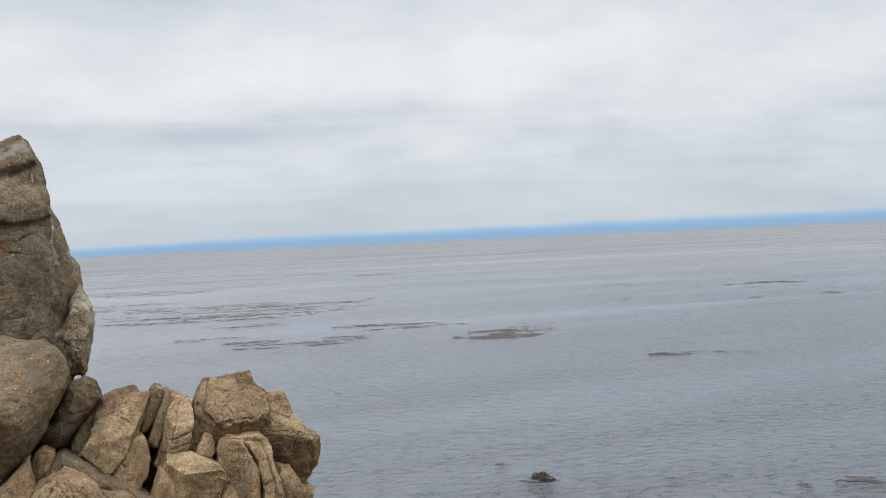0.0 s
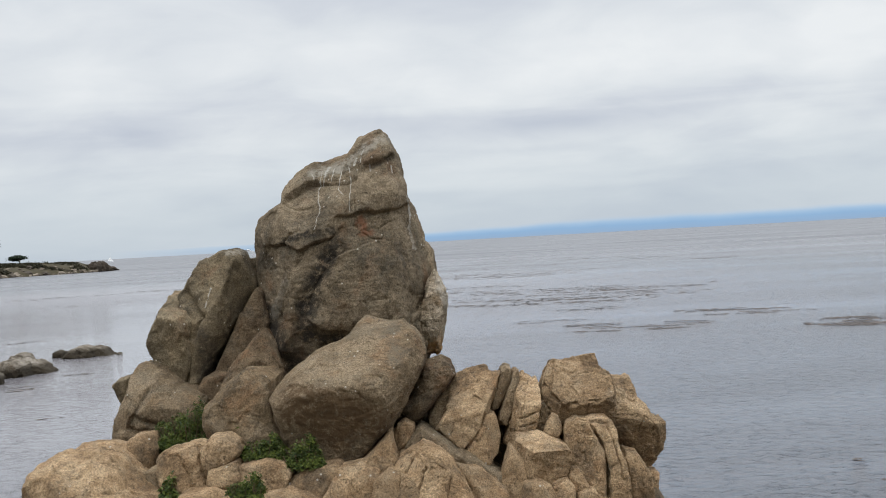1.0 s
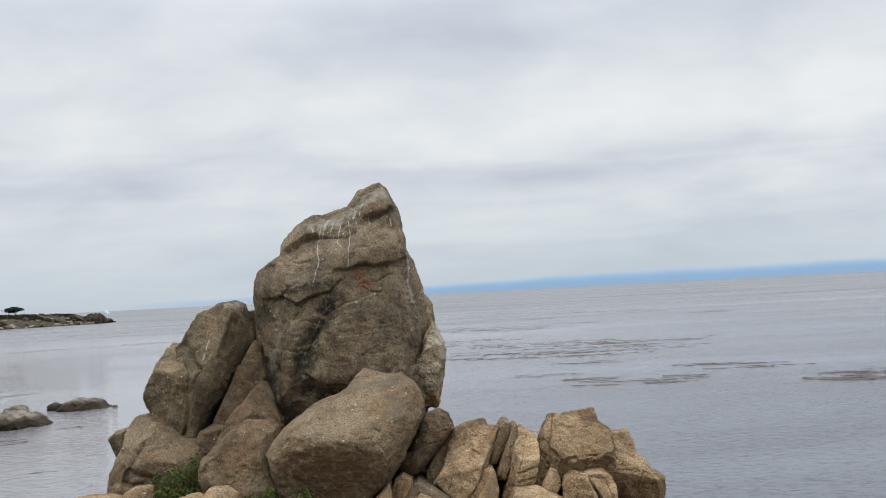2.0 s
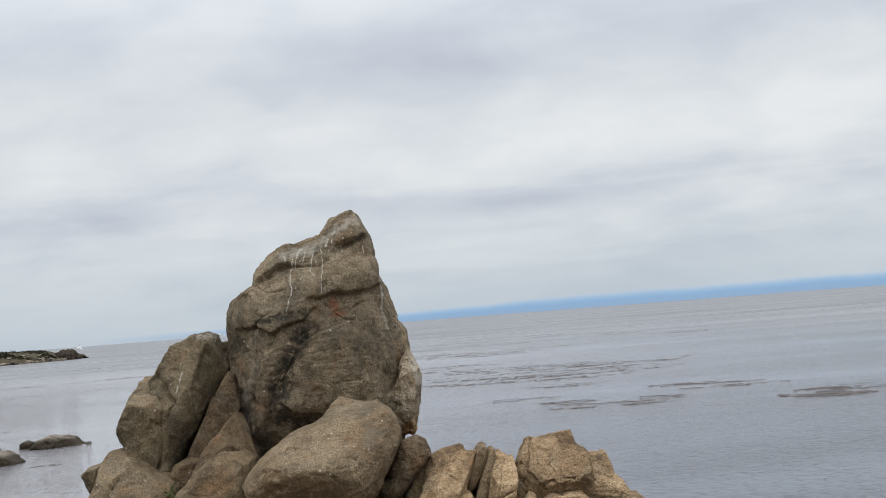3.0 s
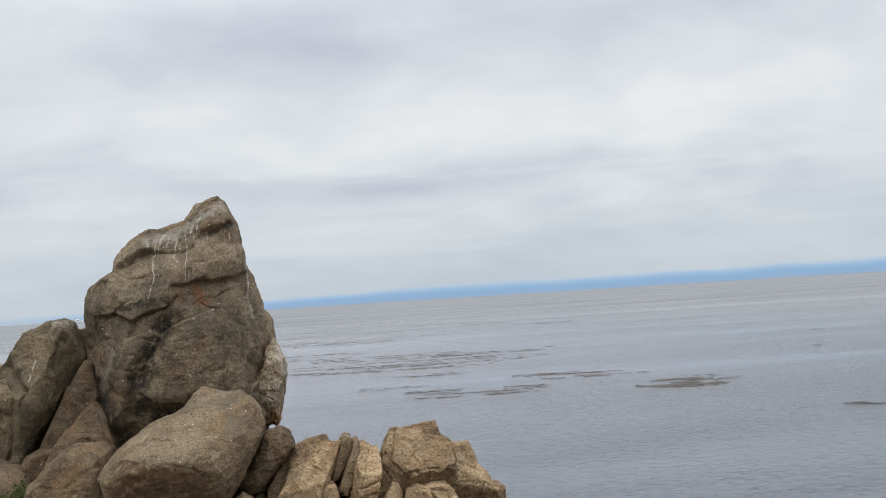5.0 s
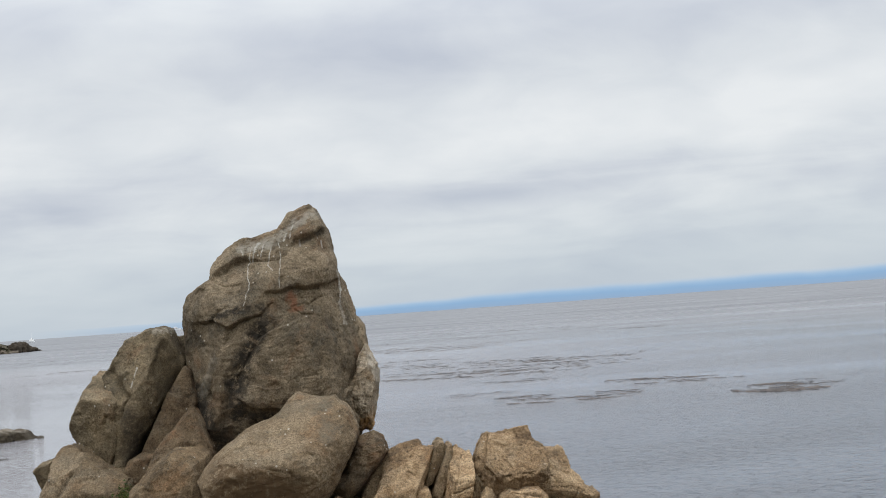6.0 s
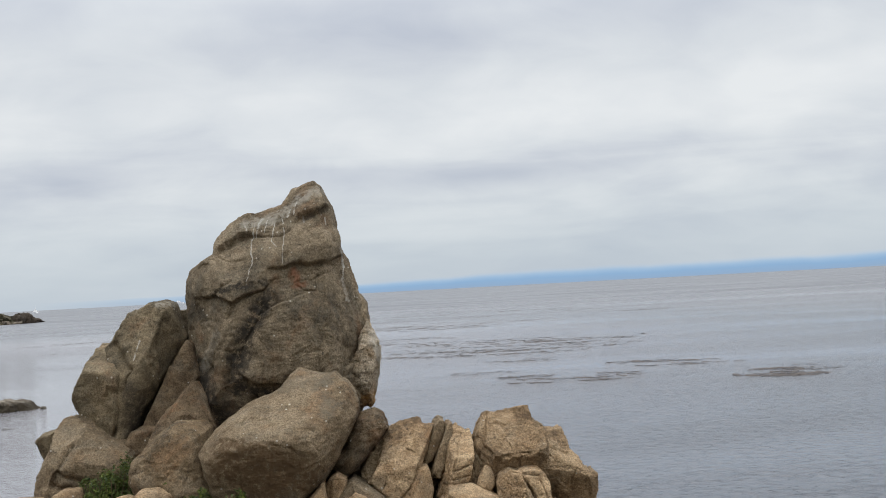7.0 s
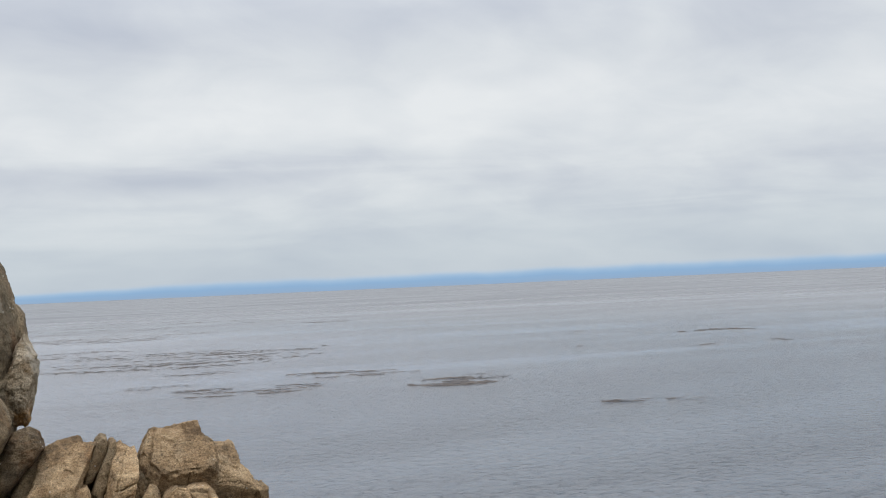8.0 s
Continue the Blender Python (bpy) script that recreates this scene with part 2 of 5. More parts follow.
SPIRE_MARKS = (
    ((-1.70, 7.57), (-1.74, 7.21), 0.01, (0.62, 0.59, 0.52), 0.8, 0.09),
    ((-1.74, 7.21), (-1.71, 7.03), 0.01, (0.62, 0.59, 0.52), 0.8, 0.09),
    ((-1.71, 7.03), (-1.79, 6.69), 0.01, (0.62, 0.59, 0.52), 0.8, 0.09),
    ((-1.31, 7.61), (-1.27, 7.42), 0.009, (0.62, 0.59, 0.52), 0.8, 0.07),
    ((-1.27, 7.42), (-1.29, 6.95), 0.009, (0.62, 0.59, 0.52), 0.8, 0.07),
    ((-1.41, 7.55), (-1.45, 7.28), 0.009, (0.62, 0.59, 0.52), 0.9, 0.06),
    ((-1.45, 7.28), (-1.38, 7.20), 0.009, (0.62, 0.59, 0.52), 0.9, 0.06),
    ((-1.84, 7.57), (-1.48, 7.59), 0.1, (0.42, 0.38, 0.31), 0.7, 0.25),
    ((-1.48, 7.59), (-1.08, 7.83), 0.1, (0.42, 0.38, 0.31), 0.7, 0.25),
    ((-1.08, 7.83), (-0.79, 7.99), 0.1, (0.42, 0.38, 0.31), 0.7, 0.25),
    ((-0.51, 7.15), (-0.47, 6.87), 0.016, (0.62, 0.59, 0.52), 0.7, 0.12),
    ((-0.47, 6.87), (-0.50, 6.71), 0.014, (0.62, 0.59, 0.52), 0.7, 0.12),
    ((-0.50, 6.71), (-0.43, 6.40), 0.03, (0.55, 0.5, 0.42), 0.6, 0.2),
    ((-1.18, 7.73), (-1.23, 7.62), 0.02, (0.62, 0.59, 0.52), 0.9, 0.08),
    ((-1.52, 7.59), (-1.56, 7.42), 0.01, (0.62, 0.59, 0.52), 0.8, 0.06),
    ((-1.08, 7.88), (-1.14, 7.65), 0.012, (0.62, 0.59, 0.52), 0.8, 0.08),
    ((-1.01, 7.61), (-1.00, 7.53), 0.02, (0.62, 0.59, 0.52), 0.6, 0.1),
    ((-0.70, 7.59), (-0.69, 7.49), 0.012, (0.62, 0.59, 0.52), 0.7, 0.05),
    ((-1.63, 7.56), (-1.69, 7.33), 0.008, (0.62, 0.59, 0.52), 0.8, 0.08),
    ((-1.84, 7.53), (-1.81, 7.43), 0.012, (0.62, 0.59, 0.52), 0.6, 0.08),
    ((-1.60, 7.62), (-1.65, 7.48), 0.03, (0.62, 0.59, 0.52), 0.8, 0.1),
    # dark run down the gully
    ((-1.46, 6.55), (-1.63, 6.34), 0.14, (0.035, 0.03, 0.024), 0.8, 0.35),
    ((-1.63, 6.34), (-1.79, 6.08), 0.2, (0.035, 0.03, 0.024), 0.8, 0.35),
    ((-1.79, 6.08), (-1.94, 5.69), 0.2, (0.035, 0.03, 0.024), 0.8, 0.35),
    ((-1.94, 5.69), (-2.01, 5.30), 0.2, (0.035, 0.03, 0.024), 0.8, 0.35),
    # dark band along the shoulder crack
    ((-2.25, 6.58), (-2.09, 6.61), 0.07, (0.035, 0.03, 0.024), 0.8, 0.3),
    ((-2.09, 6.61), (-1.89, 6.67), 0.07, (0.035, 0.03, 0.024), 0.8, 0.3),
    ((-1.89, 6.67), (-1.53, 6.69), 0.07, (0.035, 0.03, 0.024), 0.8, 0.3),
    # stain at the lower left, widened to stand in for deep shade
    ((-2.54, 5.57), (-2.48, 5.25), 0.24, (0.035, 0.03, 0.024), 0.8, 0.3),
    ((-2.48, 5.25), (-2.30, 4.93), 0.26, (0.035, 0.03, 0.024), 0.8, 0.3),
    # shade put into the colour: belly's underside, recess below the crest
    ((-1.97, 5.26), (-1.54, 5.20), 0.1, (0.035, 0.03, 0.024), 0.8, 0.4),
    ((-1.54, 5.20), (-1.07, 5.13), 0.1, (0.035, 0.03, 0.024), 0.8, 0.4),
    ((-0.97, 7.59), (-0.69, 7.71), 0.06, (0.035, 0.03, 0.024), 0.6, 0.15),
    ((-1.17, 6.81), (-1.08, 6.65), 0.11, (0.27, 0.12, 0.065), 0.8, 0.3),
    ((-2.24, 6.02), (-2.46, 5.56), 0.08, (0.42, 0.38, 0.31), 0.35, 0.3),
)
GREAT_MARKS = (
    # brown stain of the lower face, deepened to carry its underside shade
    ((-1.94, 4.67), (-1.40, 4.53), 0.3, (0.115, 0.073, 0.038), 0.95, 0.5),
    ((-1.40, 4.53), (-1.00, 4.34), 0.3, (0.115, 0.073, 0.038), 0.95, 0.5),
    ((-1.96, 4.42), (-1.42, 4.15), 0.25, (0.115, 0.073, 0.038), 0.95, 0.4),
    ((-2.71, 4.60), (-2.31, 4.30), 0.25, (0.115, 0.075, 0.040), 0.8, 0.4),
    ((-1.35, 5.36), (-0.73, 5.39), 0.12, (0.12, 0.11, 0.085), 0.4, 0.3),
    ((-0.73, 5.39), (-0.68, 5.04), 0.12, (0.12, 0.11, 0.085), 0.4, 0.3),
)
CLEFT_MARKS = (
    ((-3.30, 5.99), (-3.36, 5.73), 0.014, (0.62, 0.59, 0.52), 0.7, 0.12),
    ((-2.83, 6.47), (-2.77, 6.35), 0.03, (0.62, 0.59, 0.52), 0.8, 0.08),
    ((-3.05, 6.48), (-2.89, 6.48), 0.06, (0.42, 0.38, 0.31), 0.6, 0.2),
    ((-3.39, 5.38), (-3.38, 4.82), 0.16, (0.05, 0.04, 0.03), 0.7, 0.4),
)
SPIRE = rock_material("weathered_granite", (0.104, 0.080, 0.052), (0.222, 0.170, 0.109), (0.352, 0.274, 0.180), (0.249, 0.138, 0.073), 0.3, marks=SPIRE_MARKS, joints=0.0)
# reddish brown stone, toned down further in place of deep shade between rocks
RUSTY = rock_material("shaded_reddish_granite", (0.08, 0.054, 0.032), (0.16, 0.112, 0.066), (0.25, 0.182, 0.112), (0.25, 0.12, 0.055), 0.25, joints=0.3)
GREY = rock_material("grey_granite", (0.104, 0.081, 0.050), (0.209, 0.162, 0.100), (0.313, 0.242, 0.149), (0.246, 0.143, 0.078), 0.2, marks=CLEFT_MARKS, joints=0.3)
TAN = rock_material("tan_granite", (0.165, 0.107, 0.059), (0.362, 0.242, 0.134), (0.545, 0.392, 0.236), (0.36, 0.20, 0.095), 0.3)
SMOOTH = rock_material("smooth_brown_granite", (0.115, 0.083, 0.050), (0.215, 0.157, 0.095), (0.32, 0.243, 0.155), (0.25, 0.14, 0.068), 0.3, marks=GREAT_MARKS, joints=0.0)
MID = rock_material("brown_tan_granite", (0.105, 0.074, 0.042), (0.215, 0.151, 0.086), (0.33, 0.243, 0.148), (0.30, 0.165, 0.078), 0.28, joints=0.35)
ISLET = rock_material("sea_washed_rock", (0.07, 0.057, 0.042), (0.14, 0.117, 0.089), (0.31, 0.275, 0.228), (0.12, 0.085, 0.05), 0.1, 0.28)
SPUR = rock_material("pitted_pale_granite", (0.12, 0.085, 0.05), (0.3, 0.225, 0.14), (0.5, 0.41, 0.3), (0.34, 0.17, 0.06), 0.1, marks=(
    ((-0.20, 5.00), (-0.14, 4.84), 0.16, (0.34, 0.17, 0.045), 0.75, 0.25),
    ((-0.10, 5.90), (-0.02, 5.55), 0.10, (0.6, 0.54, 0.45), 0.7, 0.3),
), joints=0.2)
# dirt between the stones, with the gaps' shade put into the tone
SHELF = rock_material("dirt_and_shade_rock", (0.05, 0.038, 0.024), (0.12, 0.088, 0.055), (0.24, 0.175, 0.11), (0.18, 0.10, 0.05), 0.2)


def sea_material():
    m = bpy.data.materials.new("sea_water")
    add = nodes_of(m)
    p = add("ShaderNodeTexCoord").outputs["Object"]
    wind = add("ShaderNodeMapping", ins={"Vector": p, "Rotation": (0, 0, radians(14)), "Scale": (0.85, 1.25, 1.0)}).outputs[0]
    swell = noise_of(add, wind, 0.35, 2.0, 0.5, 0.3)
    chop = noise_of(add, wind, 1.9, 4.0, 0.66, 0.5)
    ripple = noise_of(add, wind, 6.5, 4.0, 0.65, 0.5)
    # slicks: long calm lanes between ruffled water
    lane = add("ShaderNodeMapping", ins={"Vector": p, "Rotation": (0, 0, radians(-6)), "Scale": (0.22, 1.0, 1.0)}).outputs[0]
    calm = add("ShaderNodeMapRange", ins={"Value": noise_of(add, lane, 0.035, 5.0, 0.65, 0.6), "From Min": 0.43, "From Max": 0.58, "To Min": 1.0, "To Max": 0.42}).outputs[0]
    # sheltered water in the cove to the west
    cove = add("ShaderNodeMapRange", interpolation_type="SMOOTHSTEP", ins={"Value": add("ShaderNodeSeparateXYZ", ins={0: p}).outputs["X"], "From Min": -14.0, "From Max": 3.0, "To Min": 0.12, "To Max": 1.0}).outputs[0]
    off = add("ShaderNodeVectorMath", operation="DISTANCE", ins={0: p, 1: (-22.0, 50.0, 0.0)}).outputs["Value"]
    cove = math_of(add, "MAXIMUM", cove, add("ShaderNodeMapRange", interpolation_type="SMOOTHSTEP", ins={"Value": off, "From Min": 25.0, "From Max": 90.0, "To Min": 0.0, "To Max": 1.0}).outputs[0])
    calm = math_of(add, "MULTIPLY", calm, cove)
    far = add("ShaderNodeVectorMath", operation="LENGTH", ins={0: p}).outputs["Value"]
    # single steep wavelets on the ruffled water
    steep = add("ShaderNodeMapRange", ins={"Value": noise_of(add, wind, 3.0, 3.0, 0.6, 0.8), "From Min": 0.56, "From Max": 0.72}).outputs[0]
    height = math_of(add, "MULTIPLY", math_of(add, "MULTIPLY", swell, cove), 0.22)
    height = math_of(add, "MULTIPLY_ADD", math_of(add, "MULTIPLY", chop, calm), 0.46, height)
    height = math_of(add, "MULTIPLY_ADD", math_of(add, "MULTIPLY", steep, calm), 0.2, height)
    height = math_of(add, "MULTIPLY_ADD", math_of(add, "MULTIPLY", ripple, calm), 0.07, height)
    fine = add("ShaderNodeMapRange", ins={"Value": far, "From Min": 70.0, "From Max": 420.0, "To Min": 1.0, "To Max": 0.03}).outputs[0]
    bump = add("ShaderNodeBump", ins={"Height": height, "Strength": fine, "Distance": 1.0})
    depth = ramp_of(add, noise_of(add, lane, 0.02, 3.0), [(0.35, (0.078, 0.079, 0.088)), (0.65, (0.1, 0.102, 0.112))])
    # paler in the cove: extra sky reflection painted into the base colour
    cove_sheen = add("ShaderNodeMapRange", interpolation_type="SMOOTHSTEP", ins={"Value": add("ShaderNodeVectorMath", operation="DISTANCE", ins={0: p, 1: (-60.0, 120.0, 0.0)}).outputs["Value"], "From Min": 70.0, "From Max": 130.0, "To Min": 1.0, "To Max": 0.0}).outputs[0]
    depth = mix_of(add, cove_sheen, depth, (0.165, 0.158, 0.168))
    rough = add("ShaderNodeMapRange", ins={"Value": calm, "From Min": 0.1, "From Max": 1.0, "To Min": 0.05, "To Max": 0.12}).outputs[0]
    # waves too far off to tell apart act as a rougher surface
    spread = add("ShaderNodeMapRange", ins={"Value": far, "From Min": 70.0, "From Max": 420.0, "To Min": 0.05, "To Max": 0.42}).outputs[0]
    rough = math_of(add, "MAXIMUM", rough, math_of(add, "MULTIPLY", spread, math_of(add, "MULTIPLY_ADD", calm, 0.6, 0.4)))
    surface(add, add("ShaderNodeBsdfPrincipled", ins={"Base Color": depth, "Roughness": rough, "IOR": 1.333, "Normal": bump.outputs[0]}))
    return m


def plain_material(name, a, b, scale=6.0, rough=0.85, bump=0.0, spec=0.3):
    m = bpy.data.materials.new(name)
    add = nodes_of(m)
    p = add("ShaderNodeTexCoord").outputs["Object"]
    isle = add("ShaderNodeNewGeometry").outputs["Random Per Island"]
    n = math_of(add, "ADD", math_of(add, "MULTIPLY", noise_of(add, p, scale, 5.0, 0.65), 0.6), math_of(add, "MULTIPLY", isle, 0.4))
    col = ramp_of(add, n, [(0.3, a), (0.7, b)])
    ins = {"Base Color": col, "Roughness": rough, "Specular IOR Level": spec}
    if bump:
        ins["Normal"] = add("ShaderNodeBump", ins={"Height": noise_of(add, p, scale * 3, 6.0, 0.7), "Strength": 0.8, "Distance": bump}).outputs[0]
    surface(add, add("ShaderNodeBsdfPrincipled", ins=ins))
    return m


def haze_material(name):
    """Far hills behind kilometres of sea air: that haze is painted as a blue glow, fading into the cloud above."""
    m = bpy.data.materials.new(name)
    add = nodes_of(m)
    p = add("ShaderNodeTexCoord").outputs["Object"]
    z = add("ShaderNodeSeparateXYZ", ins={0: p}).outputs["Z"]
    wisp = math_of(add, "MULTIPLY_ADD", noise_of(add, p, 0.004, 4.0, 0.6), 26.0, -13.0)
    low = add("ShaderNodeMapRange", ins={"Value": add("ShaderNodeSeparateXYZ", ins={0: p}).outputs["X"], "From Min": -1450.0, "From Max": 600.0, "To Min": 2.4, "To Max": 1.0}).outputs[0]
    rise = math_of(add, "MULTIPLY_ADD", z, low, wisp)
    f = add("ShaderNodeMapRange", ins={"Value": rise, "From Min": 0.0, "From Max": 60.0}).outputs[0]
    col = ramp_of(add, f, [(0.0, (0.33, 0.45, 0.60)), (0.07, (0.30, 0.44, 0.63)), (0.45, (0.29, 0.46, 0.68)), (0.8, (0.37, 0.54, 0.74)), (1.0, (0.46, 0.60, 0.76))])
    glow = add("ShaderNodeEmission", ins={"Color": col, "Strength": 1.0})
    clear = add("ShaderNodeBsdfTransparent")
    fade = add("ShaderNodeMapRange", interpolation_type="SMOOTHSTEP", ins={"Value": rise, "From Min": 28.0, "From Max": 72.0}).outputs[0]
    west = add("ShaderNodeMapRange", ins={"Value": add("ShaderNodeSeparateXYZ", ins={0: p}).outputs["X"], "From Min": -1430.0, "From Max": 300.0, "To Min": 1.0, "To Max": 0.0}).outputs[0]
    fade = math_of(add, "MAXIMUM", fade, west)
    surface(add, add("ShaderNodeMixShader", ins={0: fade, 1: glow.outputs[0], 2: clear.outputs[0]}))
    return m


SEA = sea_material()
KELP = plain_material("wet_kelp", (0.015, 0.009, 0.006), (0.06, 0.036, 0.021), 3.0, 0.5)
LEAF = plain_material("green_leaf", (0.018, 0.034, 0.006), (0.095, 0.118, 0.018), 8.0, 0.6)
STEM = plain_material("brown_stem", (0.06, 0.045, 0.025), (0.12, 0.09, 0.05), 8.0, 0.8)
CYPRESS = plain_material("dark_cypress_leaf", (0.012, 0.022, 0.012), (0.03, 0.045, 0.022), 0.5, 0.8)
BARK = plain_material("grey_bark", (0.09, 0.075, 0.06), (0.17, 0.14, 0.11), 2.0, 0.9)
SCRUB = plain_material("coastal_scrub", (0.014, 0.015, 0.008), (0.05, 0.043, 0.022), 0.12, 0.9)
PAINT = plain_material("white_boat_paint", (0.74, 0.75, 0.76), (0.82, 0.82, 0.82), 0.5, 0.4)
SAIL = plain_material("white_sailcloth", (0.72, 0.72, 0.7), (0.8, 0.8, 0.78), 0.8, 0.8)
DARKGLASS = plain_material("dark_boat_window", (0.02, 0.025, 0.03), (0.04, 0.045, 0.05), 0.5, 0.15)
HILLS = haze_material("painted_haze_hills")
WETROCK = rock_material("wet_dark_rock", (0.045, 0.04, 0.034), (0.10, 0.09, 0.072), (0.20, 0.18, 0.145), (0.12, 0.08, 0.05), 0.3)


# ---- building blocks ----
def link_mesh(name, verts, faces, material, parent=None, smooth=True):
    me = bpy.data.meshes.new(name)
    me.from_pydata([tuple(v) for v in verts], [], faces)
    me.materials.append(material)
    if smooth:
        me.polygons.foreach_set("use_smooth", [True] * len(me.polygons))
    ob = new(name, me)
    ob.parent = parent
    return ob


def part(name, bm, material, parent=None, label="", smooth=False):
    me = bpy.data.meshes.new(name)
    bm.to_mesh(me)
    bm.free()
    me.materials.append(material)
    if smooth:
        me.polygons.foreach_set("use_smooth", [True] * len(me.polygons))
    ob = new(name, me)
    ob.parent = parent
    if label:
        ob["label"] = label
    return ob


def lattice(ix, iy, iz, seed):
    h = (ix * 374761393 + iy * 668265263 + iz * 2147483647 + seed * 974634777) & 0xFFFFFFFF
    h = ((h ^ (h >> 13)) * 1274126177) & 0xFFFFFFFF
    h = ((h ^ (h >> 16)) * 2246822519) & 0xFFFFFFFF
    return (h ^ (h >> 15)) / 4294967295.0 * 2 - 1


def value_noise(p, seed):
    i = np.floor(p).astype(np.int64)
    f = p - i
    f = f * f * f * (f * (f * 6 - 15) + 10)
    out = 0
    for dx in (0, 1):
        for dy in (0, 1):
            for dz in (0, 1):
                w = (f[:, 0] if dx else 1 - f[:, 0]) * (f[:, 1] if dy else 1 - f[:, 1]) * (f[:, 2] if dz else 1 - f[:, 2])
                out = out + w * lattice(i[:, 0] + dx, i[:, 1] + dy, i[:, 2] + dz, seed)
    return out


def fractal(p, scale, octaves, seed, gain=0.5, ridged=False):
    out, amp, q = 0, 1.0, p * scale
    for k in range(octaves):
        n = value_noise(q + 17.3 * k, seed + k)
        out = out + amp * ((1 - 2 * np.abs(n)) if ridged else n)
        q, amp = q * 2.03, amp * gain
    return out


BALLS = {}


def ball(level):
    """Unit icosphere: directions and faces."""
    if level not in BALLS:
        bm = bmesh.new()
        bmesh.ops.create_icosphere(bm, subdivisions=level, radius=1.0)
        bm.verts.ensure_lookup_table()
        BALLS[level] = (np.array([v.co[:] for v in bm.verts]), [tuple(v.index for v in f.verts) for f in bm.faces])
        bm.free()
    return BALLS[level]


def outline_distance(x, z, c):
    """Signed distance to a closed outline in the x, z plane, minus inside."""
    best = np.full(len(x), 1e9)
    inside = np.zeros(len(x), bool)
    for (ax, az), (bx, bz) in zip(c, np.roll(c, -1, axis=0)):
        dx, dz = bx - ax, bz - az
        t = np.clip(((x - ax) * dx + (z - az) * dz) / (dx * dx + dz * dz + 1e-12), 0, 1)
        best = np.minimum(best, (x - ax - t * dx) ** 2 + (z - az - t * dz) ** 2)
        if dz:
            inside ^= ((az > z) != (bz > z)) & (x < dx * (z - az) / dz + ax)
    best = np.sqrt(best)
    return np.where(inside, -best, best)


def lobe_field(lobe):
    """A rounded block: its outline seen from the shore side (x, z), its middle y, half depth, squareness and backward lean."""
    y, deep, power, lean, corners = lobe
    c = np.array(corners)
    lo, hi = c.min(axis=0), c.max(axis=0)
    gx, gz = [g.ravel() for g in np.meshgrid(np.linspace(lo[0], hi[0], 26), np.linspace(lo[1], hi[1], 26))]
    d = outline_distance(gx, gz, c)
    k = int(d.argmin())
    mid, inner = np.array([gx[k], gz[k]]), -d[k]

    def field(p):
        side = outline_distance(p[:, 0], p[:, 2], c)
        a = np.maximum(1 + side / inner, 0)
        b = np.abs(p[:, 1] - y - lean * (p[:, 2] - mid[1])) / deep
        return ((a**power + b**power) ** (1 / power) - 1) * min(inner, deep)

    return field, np.array([mid[0], y, mid[1]])


def shattered(p, cell, seed):
    """Broken faces: each cell of a random packing carries its own slightly tilted plane."""
    q = p / cell
    base = np.floor(q).astype(np.int64)
    best = np.full(len(q), 1e9)
    home, rel = base.copy(), q * 0
    for dx in (-1, 0, 1):
        for dy in (-1, 0, 1):
            for dz in (-1, 0, 1):
                i = base + np.array([dx, dy, dz])
                r = q - i - 0.5 - 0.45 * np.stack([lattice(i[:, 0], i[:, 1], i[:, 2], seed + k) for k in range(3)], 1)
                d = (r * r).sum(axis=1)
                near = d < best
                best = np.where(near, d, best)
                home[near], rel[near] = i[near], r[near]
    tilt = np.stack([lattice(home[:, 0], home[:, 1], home[:, 2], seed + k) for k in (3, 4, 5)], 1)
    return (rel * tilt).sum(axis=1) * cell


def near_line(x, z, line):
    best = np.full(len(x), 1e9)
    for (ax, az), (bx, bz) in zip(line, line[1:]):
        dx, dz = bx - ax, bz - az
        t = np.clip(((x - ax) * dx + (z - az) * dz) / (dx * dx + dz * dz), 0, 1)
        best = np.minimum(best, np.hypot(x - ax - t * dx, z - az - t * dz))
    return best


def ledge_push(x, z, line, rise, fade):
    """A step in the rock along a line: proud on the line's left hand, cut back on its right."""
    best = np.full(len(x), 1e9)
    side, along = np.zeros(len(x)), np.zeros(len(x))
    count = len(line) - 1
    for k, ((ax, az), (bx, bz)) in enumerate(zip(line, line[1:])):
        dx, dz = bx - ax, bz - az
        t = np.clip(((x - ax) * dx + (z - az) * dz) / (dx * dx + dz * dz), 0, 1)
        d = np.hypot(x - ax - t * dx, z - az - t * dz)
        near = d < best
        best = np.where(near, d, best)
        side = np.where(near, (dx * (z - az) - dz * (x - ax)) / math.hypot(dx, dz), side)
        along = np.where(near, (k + t) / count, along)
    taper = np.clip(6 * along * (1 - along), 0, 1)
    edge = np.tanh(side / 0.014)
    return rise * taper * np.exp(-best / fade) * np.where(edge > 0, edge, 0.7 * edge)


def rock_shape(level, lobes, seed, lumps, grooves=(), facets=(), chips=6, trim=(0.86, 0.98), crisp=0.01, broken=0.05, ledges=(), swells=()):
    fields = [lobe_field(l) for l in lobes]
    corners = np.array([c for l in lobes for c in l[4]])
    lo, hi = corners.min(axis=0), corners.max(axis=0)
    deep = max(l[1] for l in lobes)
    centre = fields[0][1]
    size = np.array([(hi[0] - lo[0]) / 2, deep, (hi[1] - lo[1]) / 2])
    reach = size.mean()
    rng = np.random.default_rng(seed)
    way, faces = ball(level)
    # finer mesh on the side that faces the shore
    way = way + np.array([0, -0.45, 0])
    way = way / np.linalg.norm(way, axis=1)[:, None] * size
    cuts = []

    def solid(p):
        d = None
        for f, _ in fields:
            e = f(p)
            if d is None:
                d = e
            else:
                k = 0.05 * reach
                h = np.clip(0.5 + 0.5 * (e - d) / k, 0, 1)
                d = e + (d - e) * h - k * h * (1 - h)
        for w, s in cuts:
            e = (p - centre) @ w - s
